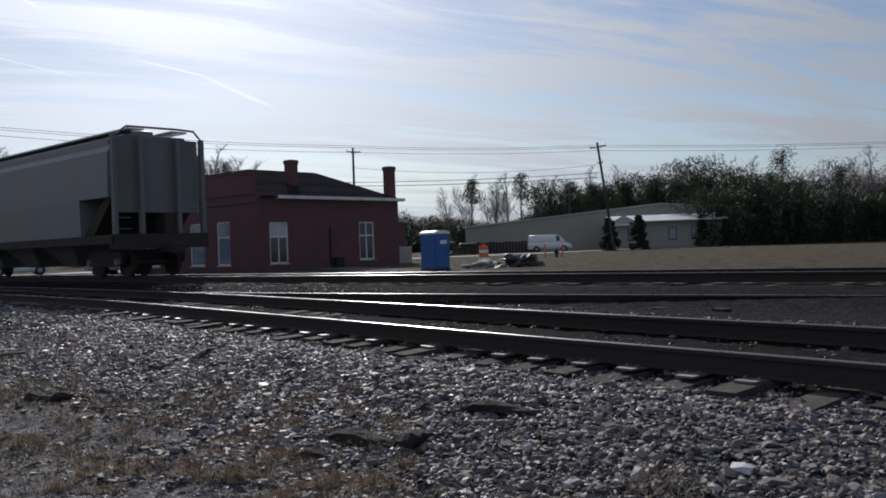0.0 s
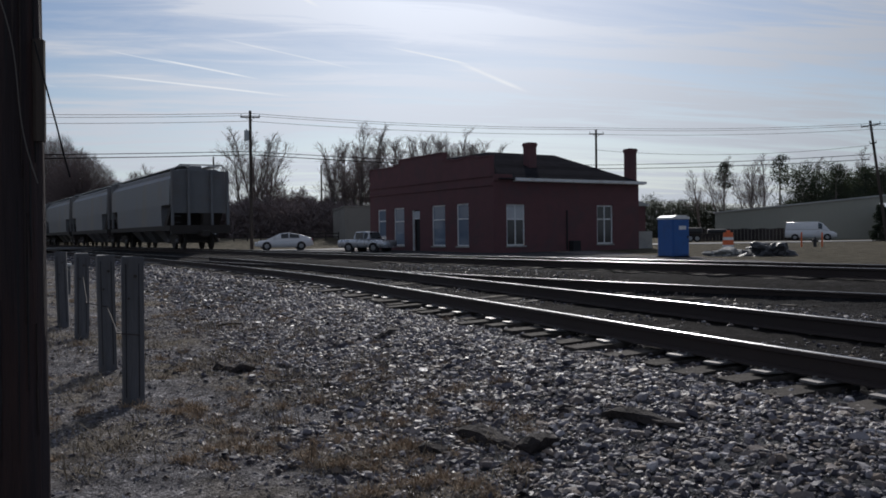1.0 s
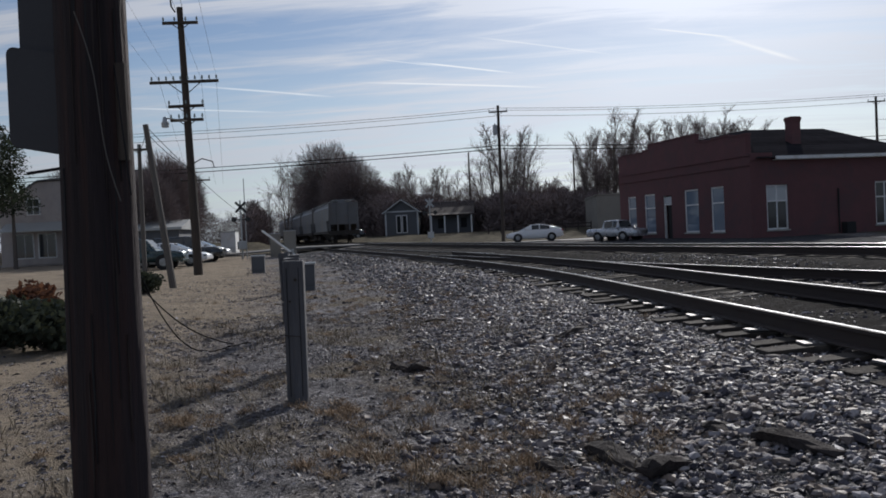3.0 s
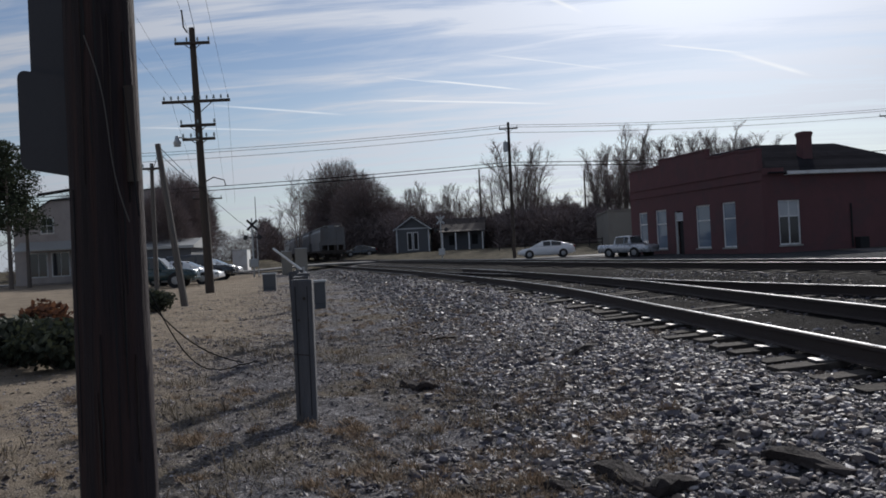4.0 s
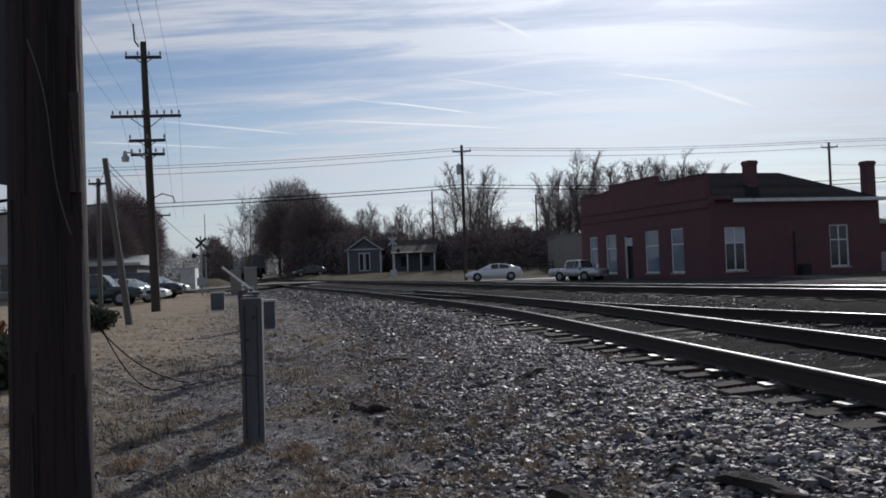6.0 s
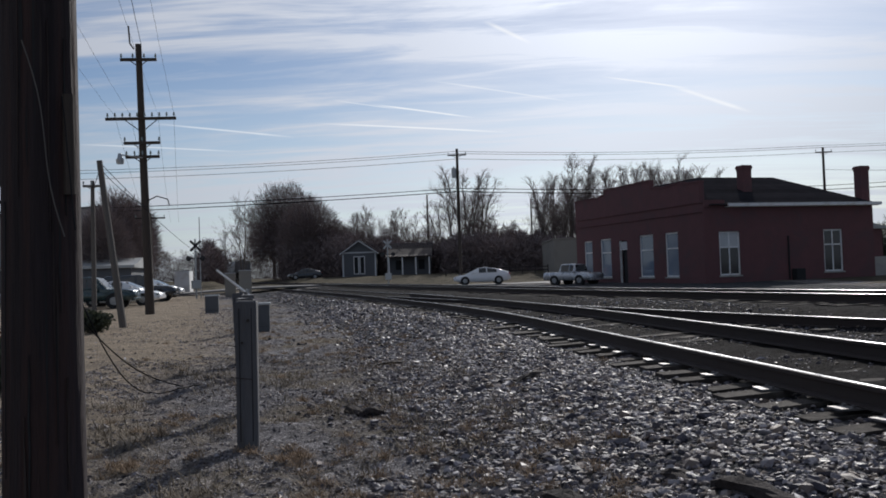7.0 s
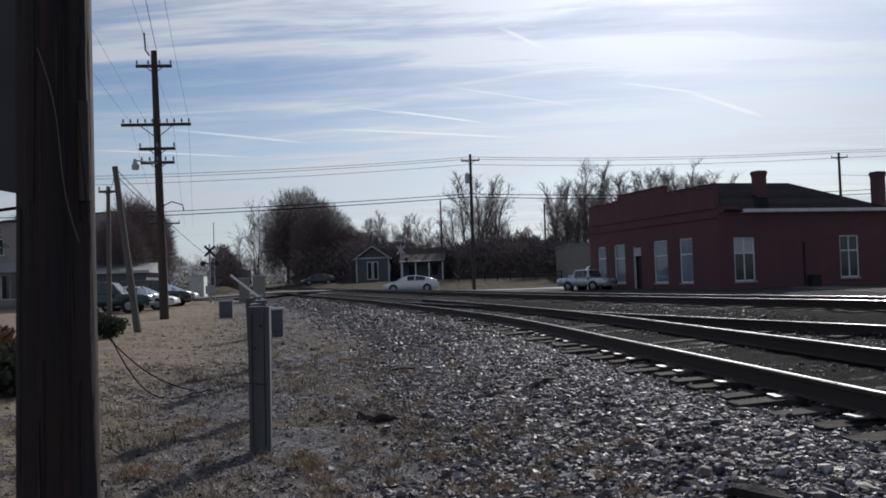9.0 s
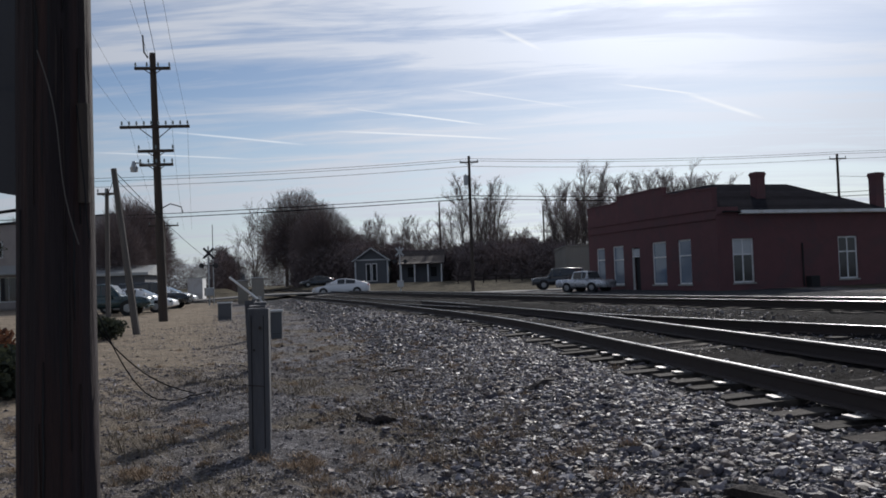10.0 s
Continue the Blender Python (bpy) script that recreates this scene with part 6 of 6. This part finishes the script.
part("roof", prism(B(), [(-.1, 3.95), (8.2, 3.6), (8.2, 3.7), (-.1, 4.05)], "x", -.1, 9.1), M["shedwall"], t)


def cottage(x, y, turn, L, Wd, h, rise, label, porch=False):
    t = base("house", x, y, ground_at(x, y), turn, label=label, category="house")
    part("wall", prism(B(), [(-Wd / 2, -.4), (Wd / 2, -.4), (Wd / 2, h), (0, h + rise), (-Wd / 2, h)], "y", 0, L), M["siding"], t, "grey clapboard")
    bm = B()
    for s in (-1, 1):
        prism(bm, [(s * (Wd / 2 + .4), h - .2), (0, h + rise + .05), (0, h + rise + .2), (s * (Wd / 2 + .4), h - .05)], "y", -.4, L + .4)
    part("roof", bm, M["roof"], t, "dark shingle roof")
    bm = B()
    for s in (-1, 1):
        box(bm, s * Wd / 2 - .1, s * Wd / 2 + .1, -.06, .0, -.3, h)
        p, q = Vector((s * (Wd / 2 + .4), -.42, h - .2)), Vector((0, -.42, h + rise + .05))
        tube(bm, p, q, .1, .1, 4)
    box(bm, -Wd / 2, Wd / 2, -.06, 0, h - .1, h + .08)
    part("trim", bm, M["blind"], t, "pale trim boards")
    for x0 in (-.75, .05):
        w = part("window", box(B(), x0, x0 + .7, -.08, .02, .3, h - .5), M["white"], t, "tall white window")
        part("pane", box(B(), x0 + .1, x0 + .6, -.1, -.08, .4, h - .6), M["dark"], w)
    return t


cottage(-17.2, 112.5, 4, 8, 4.3, 3.2, 1.5, "small grey gabled house with white trim")
house = base("house", -10.6, 113, ground_at(-10.6, 113), 2, label="low grey house with a porch under a rusty tin roof", category="house")
part("wall", box(B(), -2.8, 2.8, 1.6, 7, -.4, 2.6), M["siding"], house)
part("porch_roof", prism(B(), [(0, 2.5), (1.8, 3.0), (4.3, 4.4), (7.2, 2.7), (7.2, 2.55), (4.3, 4.2), (0, 2.38)], "x", -3.1, 3.1), M["rail"], house, "rusty tin roof")
for x0 in (-2.7, -.9, .9, 2.7):
    part("porch_post", box(B(), x0 - .08, x0 + .08, .1, .26, -.2, 2.45), M["white"], house)
for x0 in (-1.9, 1.2):
    part("window", box(B(), x0, x0 + .8, 1.5, 1.6, .7, 2.0), M["dark"], house)
t = base("rail_fence", -5.0, 100.0, ground_at(-5, 100), 2, label="low dark rail fence on the bank", category="fence")
for i in range(9):
    part("post", box(B(), i * 1.5 - .06, i * 1.5 + .06, -.06, .06, -.2, 1.0), M["oldwood"], t)
for z in (.4, .8):
    part("rail", box(B(), 0, 12, -.03, .03, z - .06, z + .06), M["oldwood"], t)
parked = vehicle("parked_car", "sedan", "cardark", "dark car parked on the bank beside the house", 4.5, 1.8)
parked.matrix_world = pose(-24.5, 112, ground_at(-24.5, 112), 0, 0, 200)

# ---- crossing signals ----


def crossbuck(x, y, turn, h, label, tall=False, gate=False, board="galv"):
    t = base("crossing_signal", x, y, ground_at(x, y), turn, label=label, category="railway signal")
    part("mast", tube(B(), (0, 0, -.1), (0, 0, h), .07, .06, 10), M["galv"], t)
    bm = B()
    for a in (45, -45):
        r = bmesh.ops.create_cube(bm, size=1.0)
        m = Matrix.Translation((0, -.1, h - .5)) @ Matrix.Rotation(radians(a), 4, "Y") @ Matrix.Diagonal((1.05, .02, .17, 1))
        for v in r["verts"]:
            v.co = m @ v.co
    part("crossbuck", bm, M[board], t, "crossed boards")
    bm = tube(B(), (-.5, 0, h - 1.4), (.5, 0, h - 1.4), .04, .04, 8)
    for s in (-.5, .5):
        tube(bm, (s, -.02, h - 1.4), (s, .02, h - 1.4), .19, .19, 16)
        tube(bm, (s, -.25, h - 1.4), (s, .05, h - 1.4), .09, .09, 12)
    part("flasher_pair", bm, M["tarp"], t, "two dark round warning lights")
    part("base_box", box(B(), -.3, .3, -.25, .25, .7, 1.3, .03), M["galv"], t)
    if tall:
        part("bell_pole", tube(B(), (.35, .1, 0), (.35, .1, h + 1.6), .04, .03, 8), M["galv"], t)
    if gate:
        part("gate_arm", box(B(), -.06, .06, .1, .16, 1.0, 7.6), M["white"], t, "raised striped gate arm")
    return t


crossbuck(-9.3, 79.5, 8, 4.5, "railway crossing mast with crossed boards and round lights", gate=False)
# boards in the near-black material, backlit shade painted in
crossbuck(-20.95, 60.5, 30, 4.3, "crossing mast with crossed boards and a thin pole beside", tall=True, board="shadedback")
for nm, x, y, w, d, h, turn, lab, mt in (("relay_cabinet", -11.3, 35.2, .55, .5, .72, 16, "grey metal relay box on a stand", "siding"), ("signal_cabinet", -5.5, 22.0, .3, .3, .68, 14, "small grey signal case beside the posts", "siding"), ("relay_house", -17.2, 60.0, .85, 1.2, 1.85, 18, "tan metal relay hut near the crossing", "shedwall"), ("relay_house", -18.6, 61.0, .75, 1.2, 1.7, 18, "small tan metal relay hut beside another", "shedwall"), ("box_trailer", -29.8, 82.0, 1.4, 4, 2.2, 15, "white box trailer at the end of the street", "white")):
    t = base(nm, x, y, ground_at(x, y), turn, label=lab, category="cabinet")
    part("case", box(B(), -w / 2, w / 2, -d / 2, d / 2, .12, h, .02), M[mt], t)
    part("lid", box(B(), -w / 2 - .03, w / 2 + .03, -d / 2 - .03, d / 2 + .03, h, h + .06, .01), M["galv"], t)
    part("door", box(B(), -w / 2 + .05, w / 2 - .05, -d / 2 - .015, -d / 2, .22, h - .1), M[mt], t)
    part("plinth", box(B(), -w / 2 + .01, w / 2 - .01, -d / 2 + .01, d / 2 - .01, -.2, .12), M[mt], t)
t = base("gate_arm", -9.8, 31.5, ground_at(-9.8, 31.5), 0, label="white tilted barrier arm on a short stand", category="barrier")
part("stand", tube(B(), (1.1, 0, 0), (1.1, 0, 1.0), .06, .06, 8), M["galv"], t)
part("arm", tube(B(), (1.2, 0, .75), (-.05, .0, 1.75), .045, .045, 8), M["white"], t)

# ---- the street side ----
for kind, paint, x, y, turn, lab in (("pickup", "cargreen", -22.0, 46.0, 10, "dark green pickup parked on the gravel lot"), ("sedan", "carwhite", -21.8, 50.0, 8, "white car parked on the gravel lot"), ("suv", "cardark", -23.4, 56.5, 8, "black car parked on the gravel lot"), ("sedan", "carsilver", -26.5, 66.0, 8, "silver car parked on the gravel lot")):
    v = vehicle("parked_car", kind, paint, lab, 4.8 if kind != "pickup" else 5.4, 1.85)
    v.matrix_world = pose(x, y, ground_at(x, y), 0, 0, turn)


def shop():
    t = base("shop_building", 0, 0, 0, label="two-storey pale shop with a white front and awning", category="building")
    t.matrix_world = pose(-43.5, 66.0, 0.05, 0, 0, 12)
    W, D, h = 12.0, 16.0, 6.6
    part("wall", prism(B(), [(0, -.3), (W, -.3), (W, h + 1.1), (3.2, h + .5), (1.4, h - .6), (0, h - .8)], "y", 0, .4), M["stucco"], t, "pale stucco front with a sloping parapet")
    part("side_wall", box(B(), 0, W, .4, D, -.3, h - .9), M["stucco"], t)
    part("coping", prism(B(), [(W + .1, h + 1.1), (3.2, h + .5), (1.4, h - .6), (-.1, h - .8), (-.1, h - .7), (1.36, h - .5), (3.15, h + .6), (W + .1, h + 1.2)], "y", -.1, .5), M["siding"], t, "thin grey coping")
    part("roof", prism(B(), [(2.2, h - .9), (9.5, h - .9), (5.6, h + 2.0)], "y", 2.5, D - 1), M["metalwall"], t, "grey gabled roof behind the parapet")
    part("shop_front", box(B(), .8, W - .5, -.12, 0, .2, 3.0), M["stucco"], t, "pale timber shop front")
    for x0 in (1.2, 3.0, 5.6, 8.4):
        w = part("shop_window", box(B(), x0, x0 + 1.5, -.15, -.12, .7, 2.8), M["white"], t)
        part("pane", box(B(), x0 + .1, x0 + .72, -.17, -.15, .8, 2.7), M["darkpane"], w)
        part("pane", box(B(), x0 + .78, x0 + 1.4, -.17, -.15, .8, 2.7), M["darkpane"], w)
    part("awning", prism(B(), [(-1.6, 3.0), (0, 3.7), (0, 3.55), (-1.6, 2.9)], "x", .5, W - .3), M["metalroof"], t, "sloped pale awning")
    for x0 in (2.2, 6.8):
        w = part("window", box(B(), x0, x0 + 1.1, -.06, .02, 4.3, 5.7), M["white"], t)
        for dx in (.1, .58):
            for z0 in (4.4, 5.03):
                part("pane", box(B(), x0 + dx, x0 + dx + .42, -.08, -.06, z0, z0 + .57), M["darkpane"], w)
    return t


shop()
t = base("low_shed", 0, 0, 0, label="low dark shed with a pale roof down the street", category="shed")
t.matrix_world = pose(-33.0, 60.0, 0, 0, 0, 12)
part("wall", box(B(), 0, 7, 0, 6, -.2, 2.5), M["siding"], t)
part("roof", prism(B(), [(-.3, 2.5), (6.3, 2.5), (6.3, 2.7), (3, 3.3), (-.3, 2.7)], "x", -.3, 7.3), M["metalroof"], t)
hedge = bush("hedge", .75, .75, 71, "dark clipped evergreen shrub at the lot's edge", .06, 2200)
settle(hedge, -10.85, 23.7, 0)
hedge2 = bush("hedge", .9, .75, 72, "dark evergreen shrub with red-brown tips", .06, 2600)
settle(hedge2, -6.4, 11.4, 0)
plant(hedge2, -7.5, 11.9, 90, 1.05, "hedge along the lot")
redbush = bush("red_tip_shrub", .8, .95, 73, "red-brown leaved shrub behind the hedge", .06, 2400, "redshrub")
settle(redbush, -7.6, 13.0, 0)
plant(redbush, -8.9, 13.2, 90, .95, "hedge along the lot")
yard_pine = pine_tree("pine_tree", 10.5, 81, "dark pine with a bare brown trunk beside the shop", 0.45, 0.17, 26, 0.26)
settle(yard_pine, -38.5, 58.0, 0)
plant(yard_pine, -38.7, 60.5, 90, .93), plant(yard_pine, -41.1, 60.0, 200, 1.05)

# ---- small things on the verge ----


def scrap_plank(x, y, ln, w, h, turn, seed, label):
    rnd = random.Random(seed)
    bm = B()
    n = 7
    rows = []
    for i in range(n):
        k = i / (n - 1)
        cx = ln * (k - .5)
        s = 1 - .35 * abs(2 * k - 1) ** 3
        ring = [(cx + rnd.gauss(0, .01), (a * w / 2) * s + rnd.gauss(0, .008), b * h * s + rnd.gauss(0, .006) + .02 * math.sin(5 * k)) for a, b in ((-1, 0), (-1, .8), (-.4, 1), (.5, 1), (1, .7), (1, 0))]
        rows.append([bm.verts.new(p) for p in ring])
    for r, q in zip(rows, rows[1:]):
        for i in range(6):
            bm.faces.new((r[i], r[(i + 1) % 6], q[(i + 1) % 6], q[i]))
    bm.faces.new(rows[0][::-1]), bm.faces.new(rows[-1])
    bmesh.ops.recalc_face_normals(bm, faces=bm.faces)
    ob = part("broken_tie", bm, M["oldwood"])
    ob.matrix_world = pose(x, y, ground_at(x, y) - .005, 0, rnd.gauss(0, 3), turn)
    return tagged(ob, label, "scrap wood", "rotten wood on the verge")


for i, (x, y, ln, w, h, turn) in enumerate(((0.84, 5.01, 0.58, 0.13, 0.07, -68), (1.09, 4.71, 0.34, 0.13, 0.08, 36), (1.76, 4.77, 0.57, 0.12, 0.06, -59), (0.51, 4.96, 0.32, 0.1, 0.05, -45), (1.48, 5.28, 0.3, 0.16, 0.03, -49), (0.9, 9.78, 1.02, 0.08, 0.04, 59), (-0.95, 8.55, 0.34, 0.1, 0.07, -55), (-0.75, 8.5, 0.22, 0.1, 0.06, 30), (-1.0, 13.0, 0.6, 0.16, 0.04, 0), (0.0, 5.0, 0.4, 0.12, 0.05, 12))):
    scrap_plank(x, y, ln, w, h, turn, 90 + i, "dark rotten piece of old tie lying on gravel")


def dead_grass():
    rnd = random.Random(12)
    bm = B()
    for _ in range(1100):
        x, y = rnd.uniform(-5.5, 3.6), 2.2 + 12 * rnd.random() ** 1.4
        a = float(signed(rail_a, np.array([x]), np.array([y]))[0])
        if not -7.0 < a < -2.2 or math.sin(x * 2.3 + 1) * math.sin(y * 1.9) < 0.0:
            continue
        z = ground_at(x, y)
        for _ in range(rnd.randrange(14, 40)):
            p = Vector((x + rnd.gauss(0, .09), y + rnd.gauss(0, .09), z))
            d = Vector((rnd.gauss(0, .8), rnd.gauss(0, .8), rnd.uniform(.25, 1))).normalized()
            s = Vector((d.y, -d.x, 0)).normalized() * .0035
            ln = rnd.uniform(.05, .16)
            q = p + d * ln
            e = q + Vector((d.x, d.y, -.2)) * ln * .5
            v = [bm.verts.new(c) for c in (p - s, p + s, q + s * .7, q - s * .7, e)]
            bm.faces.new(v[:4]), bm.faces.new((v[3], v[2], v[4]))
    ob = part("dead_grass", bm, M["straw"])
    return tagged(ob, "thin tufts of dead straw-coloured grass", "grass", kind="stuff")


dead_grass()


def brown_weeds():
    """Low rusty clumps, thickest in a few patches of the verge."""
    rnd = random.Random(31)
    bm = B()
    for cx, cy, spread, count in ((-.62, 5.3, .22, 16), (.05, 4.9, .35, 30), (.45, 5.9, .4, 22), (-1.1, 6.8, .3, 14), (.3, 4.2, .3, 16), (-.6, 9.5, .8, 22), (-1.3, 12.5, 1.0, 24), (-.2, 7.2, .6, 20), (-1.8, 14.5, 1.0, 34), (-2.5, 16.5, 1.2, 40), (-3.2, 19.5, 1.4, 40), (-4.6, 23, 1.5, 36), (-2.4, 6.4, .6, 26), (-3.2, 8.4, .8, 30)):
        for _ in range(count):
            x, y = rnd.gauss(cx, spread), rnd.gauss(cy, spread)
            z, reach = ground_at(x, y), rnd.uniform(.05, .11)
            for _ in range(70):
                p = Vector((x + rnd.gauss(0, .035), y + rnd.gauss(0, .035), z))
                d = Vector((rnd.gauss(0, .9), rnd.gauss(0, .9), rnd.uniform(.3, 1))).normalized()
                s = Vector((d.y, -d.x, 0)).normalized() * .0022
                q = p + d * reach * rnd.uniform(.4, 1)
                e = q + Vector((d.x, d.y, -.5)) * reach * .5
                v = [bm.verts.new(c) for c in (p - s, p + s, q + s * .8, q - s * .8, e)]
                bm.faces.new(v[:4]), bm.faces.new((v[3], v[2], v[4]))
    ob = part("brown_weeds", bm, M["rustgrass"])
    return tagged(ob, "low rusty-brown clumps of dead weeds", "weeds", kind="stuff")


brown_weeds()


def loose_cable(pts, label):
    ob = part("loose_cable", chain(B(), pts, .008, 6), M["wire"])
    return tagged(ob, label, "cable")


for k in (0, 1):
    a, b = Vector((-4.6 + .06 * k, 10.2 + .1 * k, 1.1 + .1 * k)), Vector((-3.57 + .04 * k, 10.99 - .5 * k, .03))
    sag = .2 + .22 * k
    slack = [a.lerp(b, i / 14) + Vector((0, 0, -sag * math.sin(math.pi * i / 14))) for i in range(15)]
    if k:
        slack += [b + Vector((.05 * i, .13 * i, .012 + .01 * (i % 2))) for i in range(1, 5)]
    loose_cable([(p.x, p.y, max(p.z, ground_at(p.x, p.y) + .012)) for p in slack], "black slack cable drooping to the ground")


# ---- what moves ----


def motions():
    start = Vector((3.35, 26.5, 0))
    for i, car in enumerate(train):
        rows = []
        for j in range(101):
            t = j / 10
            p = start + WAY * (21.6 * t + i * (HL + 1.0))
            rows.append((t, pose(p.x, p.y, MAIN_Z, 0, 0, TURN)))
        walk(car, rows)
    path = ((0, .32), (2.5, .36), (4.5, .43), (5.5, .28), (6.4, -.08), (7.0, -.5), (7.5, -1.3), (8, -3.2), (8.5, -5.5), (9, -7.8), (9.5, -10.7), (10, -13.7))
    z = 0.2
    walk(sedan, [(t, pose(x, 74.3 + .075 * x, z + .012 * max(0, -4 - x), 0, 0, 184.3)) for t, x in path])
    go = ((0, 14.0), (7.5, 13.0), (8.6, 9.6), (9.2, 7.9), (9.4, 7.45), (9.6, 6.85), (9.8, 6.1), (10, 5.2))
    walk(suv, [(t, pose(x, 75.6 + .075 * x, .22, 0, 0, 184.3)) for t, x in go])


motions()
